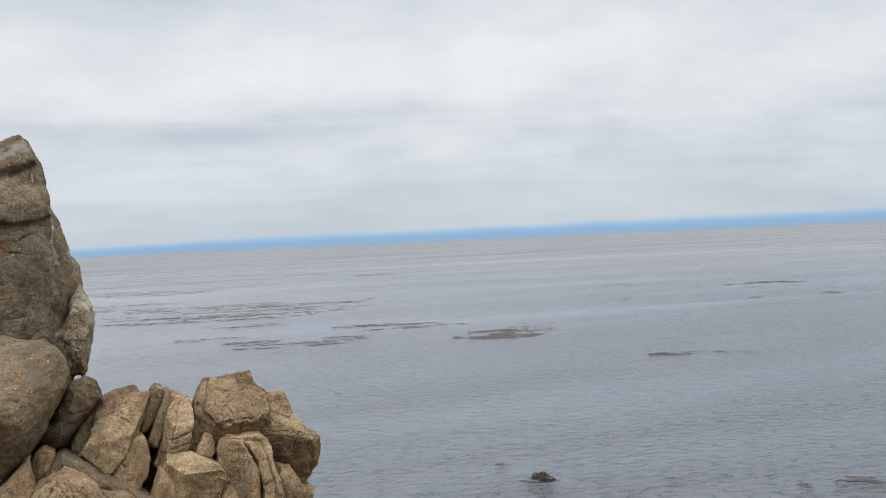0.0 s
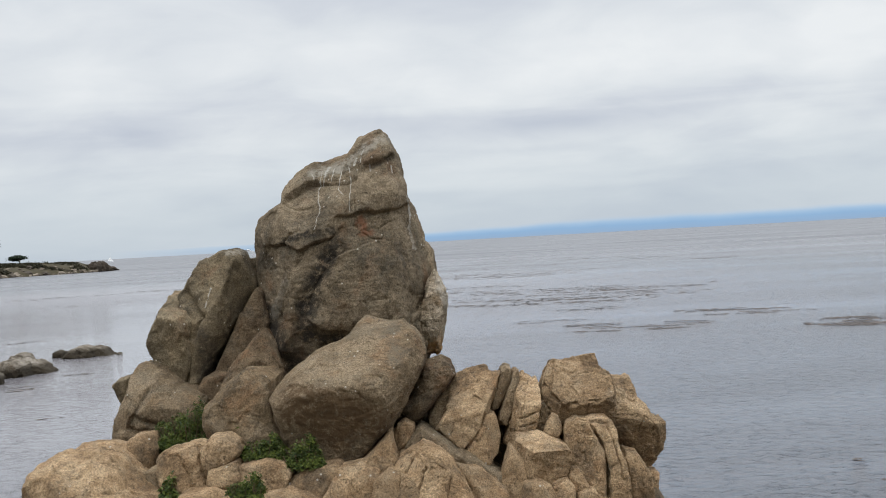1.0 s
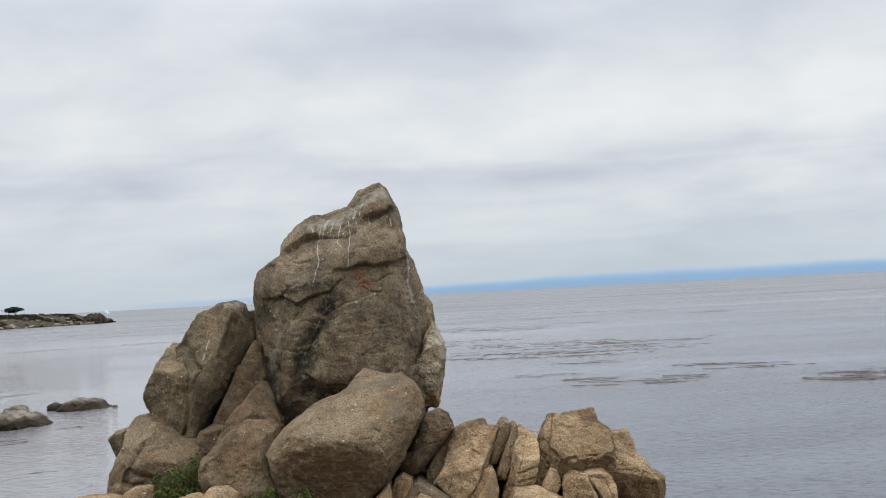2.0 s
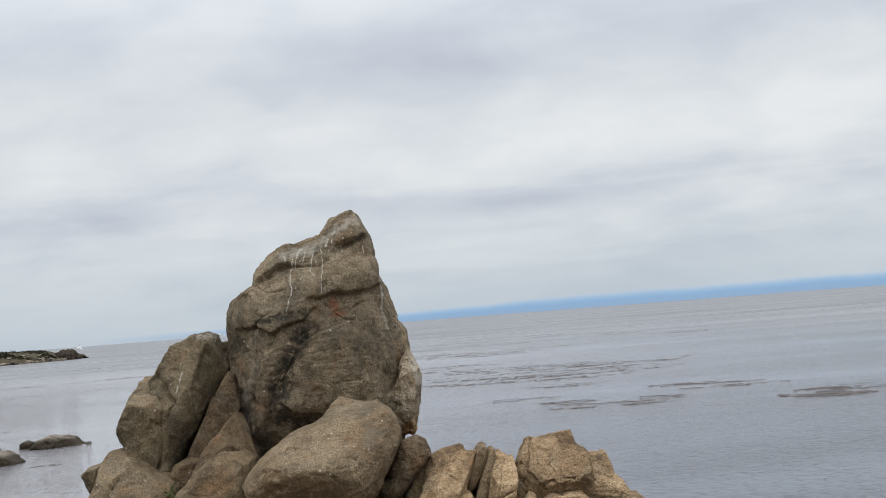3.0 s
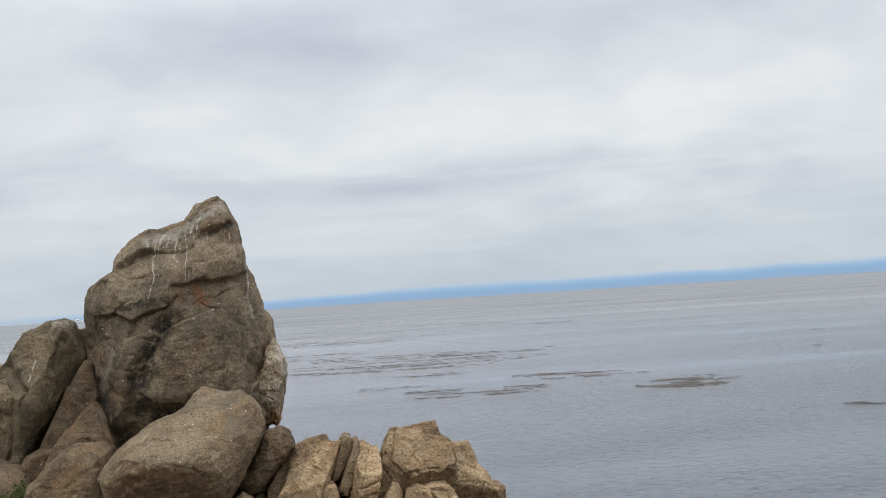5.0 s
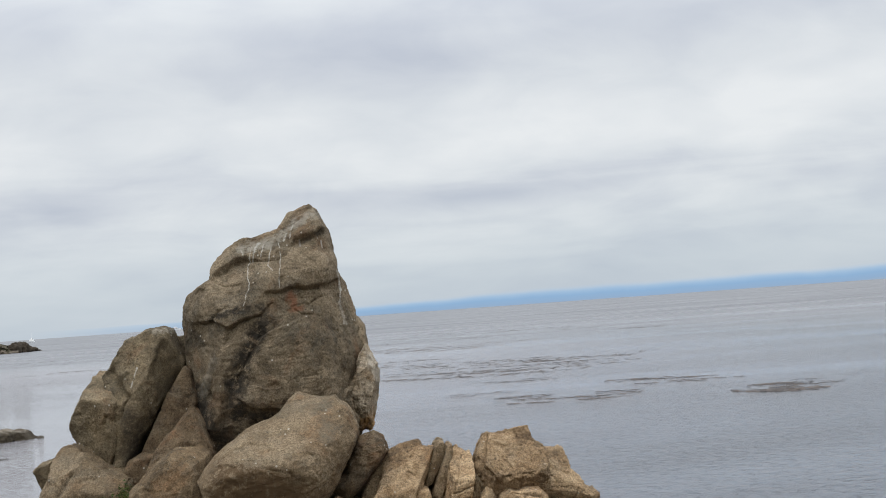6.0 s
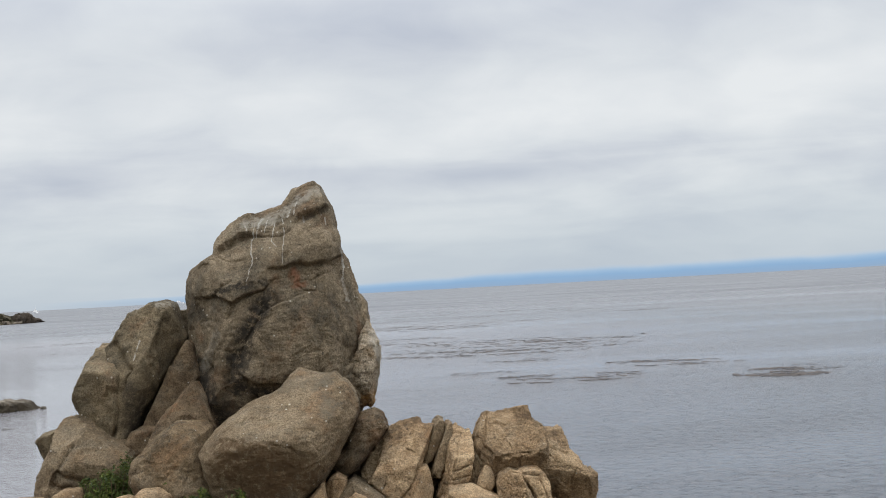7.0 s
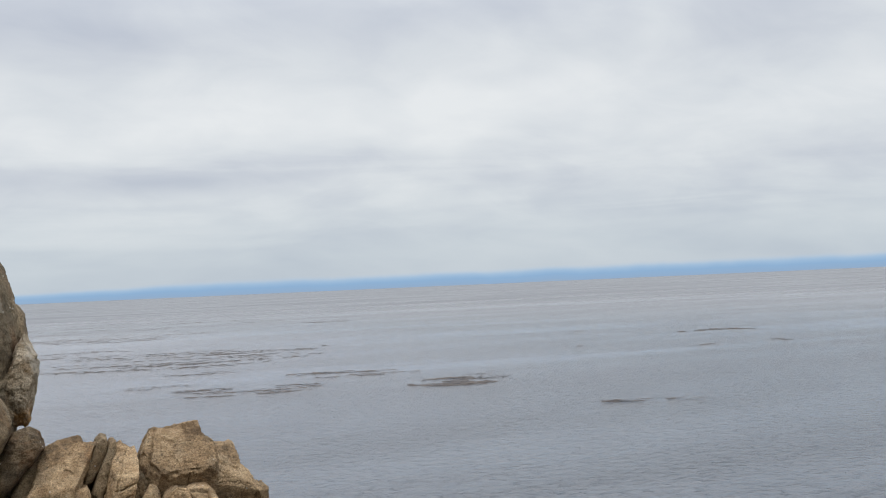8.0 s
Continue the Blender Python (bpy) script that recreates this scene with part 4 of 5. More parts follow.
rock("boulder", "smooth tan boulder leaning on a larger one", 6, MID, (
        (13.9, 0.7, 3.2, 0.2, ((-2.70, 4.93), (-2.40, 4.92), (-2.27, 4.84), (-2.27, 4.64), (-2.25, 4.42), (-2.12, 4.08), (-2.16, 3.82), (-2.73, 3.85), (-3.13, 4.02), (-3.25, 4.27), (-3.22, 4.51), (-2.97, 4.76))),
    ), seed=19, lumps=0.7, chips=3, broken=0.07, trim=(0.93, 0.99))
rock("boulder", "great smooth brown boulder in front of the spire", 7, SMOOTH, (
        (13.7, 1.0, 2.8, 0.2, ((-1.09, 5.56), (-0.87, 5.49), (-0.69, 5.47), (-0.60, 5.49), (-0.54, 5.41), (-0.44, 5.36), (-0.36, 5.24), (-0.32, 5.06), (-0.34, 4.92), (-0.43, 4.74), (-0.56, 4.53), (-0.76, 4.20), (-1.08, 3.88), (-1.30, 3.72), (-1.55, 3.70), (-1.91, 3.84), (-2.17, 4.08), (-2.28, 4.36), (-2.33, 4.59), (-2.26, 4.74), (-2.08, 4.90), (-1.77, 5.12), (-1.47, 5.24), (-1.32, 5.33), (-1.23, 5.47))),
    ), seed=20, lumps=0.55, grooves=GREAT_CRACKS, chips=0, broken=0.04, crisp=0.06, facets=(((-0.12, -0.55, 0.83), (-1.50, 12.80, 4.78)), ((-0.1, -0.93, -0.3), (-1.50, 12.78, 4.72)), ((0.65, -0.72, 0.2), (-0.66, 12.98, 4.90)), ((0.08, -0.72, 0.42), (-0.89, 13.02, 5.18))), swells=((-0.62, 5.18, 0.14, 0.14, 0.0, -0.06), (-1.05, 4.72, 0.26, 0.13, -12.0, 0.06), (-0.95, 5.32, 0.22, 0.12, 0.0, 0.05)))
rock("boulder", "dark rough boulder beside the great boulder", 6, RUSTY, (
        (14.1, 0.5, 3.6, 0.15, ((-0.33, 4.89), (-0.14, 4.94), (-0.01, 4.88), (0.05, 4.72), (-0.03, 4.60), (-0.24, 4.38), (-0.44, 4.18), (-0.60, 4.13), (-0.73, 4.29), (-0.54, 4.52), (-0.40, 4.78))),
    ), seed=21, lumps=0.8)
rock("rock_slab", "tilted tan slab with a flat pale face", 7, TAN, (
        (13.8, 0.36, 10, 0.3, ((-0.04, 4.67), (0.08, 4.71), (0.19, 4.77), (0.30, 4.79), (0.40, 4.81), (0.46, 4.79), (0.50, 4.72), (0.67, 4.70), (0.67, 4.64), (0.54, 4.39), (0.40, 4.18), (0.24, 3.97), (0.10, 3.81), (-0.02, 3.84), (-0.15, 3.96), (-0.26, 4.07), (-0.23, 4.09), (-0.10, 4.29), (-0.05, 4.42))),
    ), seed=22, lumps=0.5, chips=2, trim=(0.94, 0.99), facets=(((-0.2, -0.62, 0.76), (0.12, 13.50, 4.26)), ((-0.1, -0.96, 0.05), (-0.02, 13.47, 4.05)), ((0.92, -0.35, -0.2), (0.46, 13.62, 4.37)), ((-0.6, -0.6, -0.5), (-0.12, 13.50, 3.98))))
rock("rock_slab", "tan slab behind a tilted slab", 6, MID, (
        (14.1, 0.33, 9, 0.3, ((-0.35, 4.19), (-0.22, 4.40), (-0.07, 4.54), (0.05, 4.63), (0.12, 4.51), (0.01, 4.26), (-0.10, 4.03), (-0.32, 4.07))),
    ), seed=23, lumps=0.5, facets=(((-0.3, -0.6, 0.74), (-0.09, 13.75, 4.36)),))
rock("boulder", "small tan block below a tilted slab", 5, TAN, (
        (13.6, 0.3, 8, 0.2, ((0.39, 4.23), (0.51, 4.25), (0.55, 4.14), (0.58, 3.93), (0.52, 3.74), (0.40, 3.59), (0.26, 3.62), (0.11, 3.79), (0.18, 3.91), (0.31, 4.09))),
    ), seed=24, lumps=0.5, facets=(((-0.5, -0.8, 0.3), (0.31, 13.40, 3.86)), ((0.6, -0.78, 0.1), (0.46, 13.38, 3.85))))
rock("rock_slab", "thin upright fin of dark tan rock", 5, MID, (
        (14.15, 0.35, 10, 0.15, ((0.65, 4.73), (0.72, 4.77), (0.78, 4.76), (0.77, 4.62), (0.68, 4.42), (0.58, 4.24), (0.45, 4.21), (0.56, 4.48))),
    ), seed=25, lumps=0.5)
rock("rock_slab", "thin upright fin of dark tan rock", 5, MID, (
        (14.0, 0.3, 10, 0.15, ((0.80, 4.71), (0.88, 4.73), (0.88, 4.63), (0.84, 4.47), (0.77, 4.27), (0.68, 4.05), (0.54, 4.03), (0.65, 4.35), (0.75, 4.56))),
    ), seed=26, lumps=0.5)
rock("boulder", "dark tan rock behind upright fins", 5, RUSTY, (
        (14.4, 0.3, 6, 0.1, ((0.30, 4.05), (0.52, 4.42), (0.78, 4.50), (1.12, 4.30), (1.41, 3.98), (1.58, 3.63), (1.48, 3.25), (0.31, 3.32))),
    ), seed=27, lumps=0.5)
rock("boulder", "upright tan rock column with cross cracks", 7, TAN, (
        (13.75, 0.36, 9, 0.2, ((0.88, 4.67), (0.94, 4.71), (0.98, 4.65), (1.06, 4.60), (1.11, 4.62), (1.12, 4.56), (1.12, 4.38), (1.09, 4.26), (1.06, 4.10), (0.99, 3.94), (0.79, 3.82), (0.65, 3.80), (0.62, 3.82), (0.71, 4.07), (0.76, 4.28), (0.80, 4.46))),
    ), seed=28, lumps=0.5, grooves=COLUMN_CRACKS, chips=2, trim=(0.94, 0.99), facets=(((-0.85, -0.5, 0.1), (0.80, 13.50, 4.20)), ((0.1, -0.5, 0.86), (0.96, 13.46, 4.36)), ((0.15, -0.98, -0.1), (0.97, 13.42, 4.17))))
rock("rock_slab", "thin tan rock splinter", 5, MID, (
        (13.7, 0.2, 8, 0.1, ((1.09, 4.30), (1.16, 4.34), (1.19, 4.27), (1.17, 4.09), (1.11, 3.89), (1.02, 3.87), (1.04, 4.07))),
    ), seed=29, lumps=0.5)
rock("rock_slab", "thin dark tan rock splinter", 5, MID, (
        (13.85, 0.18, 8, 0.1, ((1.19, 4.24), (1.29, 4.32), (1.36, 4.23), (1.32, 4.13), (1.24, 4.03), (1.18, 3.92), (1.13, 3.93))),
    ), seed=30, lumps=0.5)
rock("boulder", "small tan stone lodged in a gap", 5, TAN, (
        (13.5, 0.14, 4, 0.1, ((1.25, 4.21), (1.32, 4.18), (1.35, 4.10), (1.36, 3.97), (1.29, 3.87), (1.16, 3.91), (1.12, 3.97), (1.17, 4.10))),
    ), seed=31, lumps=0.5)
rock("boulder", "large tan block with a pale sloping top", 7, TAN, (
        (13.86, 0.46, 9, 0.25, ((1.13, 4.32), (1.16, 4.50), (1.23, 4.67), (1.31, 4.79), (1.38, 4.83), (1.47, 4.79), (1.59, 4.80), (1.70, 4.84), (1.81, 4.86), (1.89, 4.86), (1.91, 4.86), (1.95, 4.72), (2.05, 4.62), (2.08, 4.43), (2.05, 4.20), (1.96, 4.01), (1.80, 3.92), (1.51, 3.93), (1.32, 4.05), (1.23, 4.18), (1.15, 4.24))),
    ), seed=32, lumps=0.6, grooves=TOP_BLOCK_CRACKS, chips=0, broken=0.11, facets=(((-0.08, -0.55, 0.83), (1.69, 13.42, 4.37)), ((0, -0.93, -0.37), (1.69, 13.42, 4.37)), ((-0.85, -0.5, 0.1), (1.34, 13.52, 4.43))), ledges=((0.06, 0.12, ((1.40, 4.90), (1.33, 4.70), (1.26, 4.40))), (0.04, 0.10, ((2.0, 4.42), (1.80, 4.34), (1.60, 4.36), (1.44, 4.26)))))
rock("boulder", "broken tan block at the seaward edge", 7, TAN, (
        (13.9, 0.5, 8, 0.25, ((1.97, 4.49), (2.13, 4.55), (2.29, 4.52), (2.35, 4.55), (2.36, 4.44), (2.38, 4.31), (2.49, 4.22), (2.55, 4.10), (2.69, 3.96), (2.73, 4.01), (2.73, 3.89), (2.68, 3.63), (2.57, 3.49), (2.48, 3.33), (2.12, 3.35), (1.90, 3.50), (1.94, 4.04))),
    ), seed=34, lumps=0.6, grooves=EDGE_BLOCK_CRACKS, chips=0, broken=0.11, facets=(((0.36, -0.5, 0.79), (2.28, 13.44, 4.16)), ((-0.12, -0.9, -0.42), (2.28, 13.44, 4.16)), ((0.75, -0.65, -0.1), (2.66, 13.60, 3.80))), ledges=((0.04, 0.10, ((2.06, 4.52), (2.10, 4.38), (2.24, 4.30))),))
split_boulder = rock("boulder", "tan boulder split into pieces by deep cracks", 7, TAN, (
        (13.4, 0.45, 7, 0.2, ((1.41, 4.11), (1.54, 4.18), (1.66, 4.15), (1.69, 4.06), (1.76, 3.92), (1.82, 3.78), (1.83, 3.56), (1.81, 3.13), (1.58, 3.12), (1.44, 3.53), (1.37, 3.87), (1.37, 4.01))),
    ), seed=35, lumps=0.5, grooves=SPLIT_CRACKS, chips=2, trim=(0.96, 0.99), facets=(((-0.55, -0.8, 0.2), (1.52, 13.10, 3.78)), ((0.1, -0.55, 0.83), (1.57, 13.08, 4.09))))
rock("piece", "tan piece of a split boulder", 7, TAN, (
        (13.42, 0.45, 7, 0.2, ((1.63, 4.15), (1.75, 4.18), (1.92, 4.16), (1.96, 4.11), (2.03, 4.00), (2.03, 3.83), (2.10, 3.62), (2.14, 3.41), (2.14, 3.09), (1.84, 3.08), (1.87, 3.56), (1.80, 3.84), (1.71, 4.03))),
    ), seed=36, lumps=0.5, grooves=SPLIT_CRACKS, chips=2, trim=(0.96, 0.99), facets=(((0.3, -0.8, 0.5), (1.85, 13.06, 3.91)), ((0.1, -0.5, 0.86), (1.78, 13.06, 4.16))), parent=split_boulder)
rock("boulder", "rounded tan boulder at the outcrop edge", 6, TAN, (
        (13.6, 0.4, 5, 0.1, ((2.13, 3.72), (2.29, 3.67), (2.46, 3.39), (2.48, 3.16), (2.45, 2.60), (2.11, 2.62), (2.14, 3.28), (2.08, 3.54))),
    ), seed=37, lumps=0.5)
rock("boulder", "narrow tan rock at the outcrop edge", 5, TAN, (
        (13.75, 0.3, 5, 0.0, ((2.43, 3.39), (2.59, 3.36), (2.56, 3.16), (2.46, 2.56), (2.31, 2.57), (2.39, 3.23))),
    ), seed=38, lumps=0.5)
rock("boulder", "flat-topped tan block beside split boulders", 7, TAN, (
        (13.15, 0.36, 9, 0.15, ((0.76, 4.01), (0.88, 4.02), (1.04, 4.02), (1.15, 3.98), (1.27, 3.93), (1.40, 3.85), (1.41, 3.82), (1.39, 3.67), (1.32, 3.44), (0.80, 3.46), (0.77, 3.71), (0.69, 3.83))),
    ), seed=39, lumps=0.5, chips=1, trim=(0.95, 0.99), facets=(((0, -0.3, 0.95), (1.08, 12.84, 3.86)), ((0.05, -0.97, -0.22), (1.10, 12.84, 3.84)), ((-0.85, -0.5, 0), (0.86, 12.95, 3.74))))
rock("boulder", "small tan rock beside a flat-topped block", 5, TAN, (
        (13.2, 0.28, 7, 0.15, ((0.68, 3.89), (0.82, 3.76), (0.95, 3.43), (0.86, 3.01), (0.52, 3.03), (0.53, 3.46), (0.59, 3.65))),
    ), seed=40, lumps=0.5)
rock("boulder", "low pale tan rock", 5, TAN, (
        (12.8, 0.3, 7, 0.2, ((0.80, 3.50), (0.96, 3.54), (1.13, 3.45), (1.21, 3.24), (1.18, 2.89), (0.68, 2.92))),
    ), seed=41, lumps=0.5)
rock("boulder", "small pale broken rock", 5, TAN, (
        (12.85, 0.25, 7, 0.2, ((1.15, 3.46), (1.33, 3.53), (1.41, 3.42), (1.39, 2.87), (1.10, 2.89), (1.10, 3.30))),
    ), seed=42, lumps=0.5)
rock("boulder", "small pale tan stone", 5, TAN, (
        (12.9, 0.25, 7, 0.2, ((1.44, 3.34), (1.65, 3.39), (1.74, 3.25), (1.71, 2.84), (1.34, 2.86))),
    ), seed=43, lumps=0.5)
rock("boulder", "narrow tan stone filling a gap", 5, TAN, (
        (13.1, 0.25, 6, 0.1, ((1.38, 3.64), (1.50, 3.60), (1.66, 3.29), (1.69, 2.92), (1.36, 2.94), (1.32, 3.38))),
    ), seed=44, lumps=0.5)
rock("boulder", "small tan stone propped against a slab", 5, TAN, (
        (13.4, 0.22, 4.5, 0.2, ((-0.63, 4.25), (-0.51, 4.19), (-0.52, 4.01), (-0.72, 3.88), (-0.80, 4.05), (-0.73, 4.19))),
    ), seed=45, lumps=0.5)
rock("rock_slab", "low sloping grey-brown slab", 6, SMOOTH, (
        (13.45, 0.4, 7, 0.3, ((-0.43, 4.16), (-0.20, 4.03), (0.13, 3.75), (0.04, 3.59), (-0.35, 3.70), (-0.65, 3.93), (-0.57, 4.07))),
    ), seed=46, lumps=0.5)
rock("rock_slab", "grey-tan slab under the tilted slab", 5, SMOOTH, (
        (13.35, 0.35, 7, 0.3, ((0.02, 3.86), (0.30, 3.70), (0.68, 3.45), (0.62, 3.13), (0.13, 3.30), (-0.10, 3.64))),
    ), seed=47, lumps=0.5)
rock("boulder", "low ridged orange-tan boulder", 7, TAN, (
        (12.85, 0.5, 6, 0.4, ((-0.50, 3.99), (-0.40, 4.05), (-0.28, 4.02), (-0.07, 3.84), (0.09, 3.58), (0.22, 3.32), (0.27, 2.86), (-0.52, 2.91), (-0.73, 3.40), (-0.83, 3.74), (-0.69, 3.89))),
    ), seed=48, lumps=0.6, grooves=RIDGED_CRACKS, chips=1, trim=(0.95, 0.99), facets=(((0.45, -0.65, 0.6), (-0.13, 12.50, 3.72)), ((-0.5, -0.7, 0.5), (-0.60, 12.55, 3.77))))
rock("boulder", "low tan rock beside a ridged boulder", 5, TAN, (
        (13.0, 0.35, 6, 0.3, ((-0.06, 3.78), (0.28, 3.67), (0.58, 3.43), (0.68, 3.22), (0.67, 2.80), (0.20, 2.82), (0.14, 3.32))),
    ), seed=49, lumps=0.5)
rock("rock_slab", "orange-tan sloping slab below the great boulder", 5, TAN, (
        (13.15, 0.4, 7, 0.3, ((-0.79, 4.20), (-0.72, 3.85), (-0.80, 3.65), (-1.22, 3.60), (-1.28, 3.77), (-1.03, 3.96))),
    ), seed=50, lumps=0.5)
rock("boulder", "low tan stone below the great boulder", 5, TAN, (
        (12.9, 0.32, 6, 0.3, ((-2.05, 3.72), (-1.85, 3.82), (-1.44, 3.88), (-1.33, 3.78), (-1.41, 3.55), (-1.74, 3.34), (-2.01, 3.46))),
    ), seed=51, lumps=0.5)
rock("boulder", "low tan stone beside green plants", 5, TAN, (
        (12.9, 0.3, 6, 0.3, ((-2.62, 3.91), (-2.31, 3.98), (-2.06, 3.94), (-1.97, 3.80), (-2.06, 3.61), (-2.35, 3.53), (-2.61, 3.68))),
    ), seed=52, lumps=0.5)
rock("boulder", "low tan stone in a row", 5, TAN, (
        (12.75, 0.32, 6, 0.3, ((-1.44, 3.82), (-1.15, 3.87), (-0.93, 3.78), (-0.97, 3.47), (-1.16, 3.11), (-1.57, 3.13), (-1.65, 3.47))),
    ), seed=53, lumps=0.5)
rock("boulder", "low tan stone in a row", 5, TAN, (
        (12.6, 0.25, 6, 0.2, ((-0.99, 3.68), (-0.80, 3.80), (-0.67, 3.76), (-0.66, 3.49), (-0.72, 3.05), (-1.15, 3.08))),
    ), seed=54, lumps=0.5)
rock("boulder", "low tan stone in a row", 5, TAN, (
        (12.62, 0.25, 6, 0.2, ((-0.67, 3.76), (-0.50, 3.68), (-0.43, 3.45), (-0.44, 3.03), (-0.75, 3.05), (-0.73, 3.59))),
    ), seed=55, lumps=0.5)
rock("boulder", "low rough tan stone in a row", 5, TAN, (
        (12.6, 0.3, 6, 0.3, ((-2.33, 3.62), (-1.96, 3.66), (-1.66, 3.53), (-1.58, 3.10), (-2.43, 3.15))),
    ), seed=56, lumps=0.5)
rock("boulder", "low rough tan stone by green plants", 5, TAN, (
        (12.55, 0.3, 6, 0.3, ((-3.30, 3.65), (-2.89, 3.71), (-2.60, 3.60), (-2.55, 3.10), (-3.39, 3.15))),
    ), seed=57, lumps=0.5)
rock("boulder", "small brown stone by a rounded boulder", 5, MID, (
        (13.2, 0.22, 4.5, 0.2, ((-3.86, 3.83), (-3.70, 3.89), (-3.60, 3.72), (-3.64, 3.50), (-3.85, 3.54))),
    ), seed=58, lumps=0.5)
rock("islet", "low sea rock with a pale top and dark wet base", 6, ISLET, (
        (61.5, 1.9, 3, 0.15, ((-26.45, -0.47), (-26.28, 0.38), (-25.93, 0.76), (-25.38, 0.99), (-24.72, 0.92), (-24.26, 0.67), (-24.09, 0.07), (-24.19, -0.59))),
    ), seed=59, lumps=1.1, broken=0.2, group="rock islets")
rock("islet", "pale rock crowning a low sea rock", 5, ISLET, (
        (62.6, 0.9, 3.5, 0.15, ((-25.99, 0.43), (-25.76, 1.02), (-25.35, 1.17), (-24.88, 1.01), (-24.66, 0.63), (-24.84, 0.30))),
    ), seed=60, lumps=1.1, broken=0.2, group="rock islets")
rock("islet", "dark broken side of a low sea rock", 5, ISLET, (
        (62.2, 1.2, 3.5, 0.15, ((-25.00, -0.58), (-24.75, 0.48), (-24.26, 0.79), (-23.86, 0.57), (-23.54, 0.28), (-23.25, 0.03), (-23.32, -0.66))),
    ), seed=61, lumps=1.1, broken=0.2, group="rock islets")
rock("islet", "small pale rounded sea rock", 5, ISLET, (
        (71.2, 0.7, 3.2, 0.1, ((-26.65, -0.18), (-26.55, 0.32), (-26.23, 0.49), (-25.81, 0.35), (-25.65, -0.23), (-26.31, -0.35))),
    ), seed=62, lumps=1.2, broken=0.2, group="rock islets")
rock("islet", "dark jagged sea rock with a pale crest", 6, ISLET, (
        (70.6, 1.2, 3.5, 0.15, ((-25.70, -0.23), (-25.49, 0.21), (-25.13, 0.53), (-24.74, 0.66), (-24.28, 0.75), (-23.83, 0.57), (-23.51, 0.10), (-23.61, -0.35))),
    ), seed=63, lumps=1.1, broken=0.2, group="rock islets")
rock("islet", "long flat sea rock with a dark wet base", 6, ISLET, (
        (71.2, 1.1, 3.5, 0.15, ((-24.54, -0.36), (-24.23, 0.38), (-23.79, 0.63), (-23.18, 0.52), (-22.81, 0.19), (-22.44, -0.06), (-22.54, -0.47))),
    ), seed=64, lumps=1.1, broken=0.2, group="rock islets")
rock("islet", "tiny dark sea rock awash", 5, WETROCK, (
        (71.0, 0.25, 3, 0.1, ((-22.34, -0.00), (-22.22, 0.14), (-22.02, 0.13), (-21.88, -0.07), (-22.12, -0.17))),
    ), seed=65, lumps=1.0, broken=0.2, group="rock islets")
rock("islet", "tiny dark sea rock awash", 5, WETROCK, (
        (66.0, 0.3, 3, 0.1, ((-25.76, -0.09), (-25.54, 0.04), (-25.26, 0.02), (-25.09, -0.16), (-25.49, -0.25))),
    ), seed=66, lumps=1.0, broken=0.2, group="rock islets")
rock("islet", "dark broken sea rock with a pale top", 6, ISLET, (
        (56.5, 1.6, 3.5, 0.15, ((-27.40, -0.35), (-26.88, 0.84), (-26.10, 1.07), (-25.36, 1.22), (-25.00, 1.01), (-24.83, 0.73), (-24.44, 0.59), (-24.21, 0.30), (-24.15, -0.52))),
    ), seed=67, lumps=1.1, broken=0.2, group="rock islets")



# ---- plants between the boulders ----
def leaf_mass(rng, count, rx, ry, rz, size, lift):
    """Many small folded leaves over an uneven mound."""
    verts, faces = [], []
    a = rng.uniform(0, math.tau, count)
    r = np.sqrt(rng.uniform(0, 1, count))
    x, y = rx * r * np.cos(a), ry * r * np.sin(a)
    p = np.stack([x / max(rx, 0.1), y / max(ry, 0.1), np.zeros(count)], 1)
    z = rz * np.sqrt(np.clip(1 - r * r, 0, 1)) * (0.75 + 0.5 * fractal(p, 2.3, 3, 7)) * rng.uniform(0.55, 1.05, count)
    for i in range(count):
        up = Vector((x[i] / rx * 0.6, y[i] / ry * 0.6 - 0.2, 0.8)) + Vector(rng.normal(0, 0.45, 3))
        up.normalize()
        side = up.orthogonal().normalized()
        side.rotate(Matrix.Rotation(rng.uniform(0, math.tau), 3, up))
        tip = up.cross(side)
        s = size * rng.uniform(0.6, 1.3)
        o = Vector((x[i], y[i], z[i]))
        k = len(verts)
        verts += [o, o + side * s * 0.28 + tip * s * 0.45 + up * s * lift, o + tip * s + up * s * lift * 0.4, o - side * s * 0.28 + tip * s * 0.45 + up * s * lift]
        faces += [(k, k + 1, k + 2), (k, k + 2, k + 3)]
    return verts, faces


def plant(at, rx, ry, rz, count, seed, label, size=0.075):
    rng = np.random.default_rng(seed)
    root = new("plant_clump")
    root.location = at
    tagged(root, label, "plant", "plants between the boulders")
    v, f = leaf_mass(rng, count, rx, ry, rz, size, 0.25)
    link_mesh("foliage", v, f, LEAF, root, smooth=False)
    bm = bmesh.new()
    for _ in range(max(8, count // 60)):
        a, r = rng.uniform(0, math.tau), math.sqrt(rng.uniform(0, 0.9))
        top = Vector((rx * r * math.cos(a), ry * r * math.sin(a), rz * math.sqrt(1 - r * r) * 0.9))
        low = Vector((top.x * 0.6, top.y * 0.6, -0.05))
        d = (top - low)
        ring = bmesh.ops.create_cone(bm, cap_ends=False, segments=4, radius1=0.008, radius2=0.004, depth=d.length)
        m = Matrix.Translation((top + low) / 2) @ d.to_track_quat("Z", "Y").to_matrix().to_4x4()
        bmesh.ops.transform(bm, matrix=m, verts=ring["verts"])
    part("stems", bm, STEM, root)
    return root


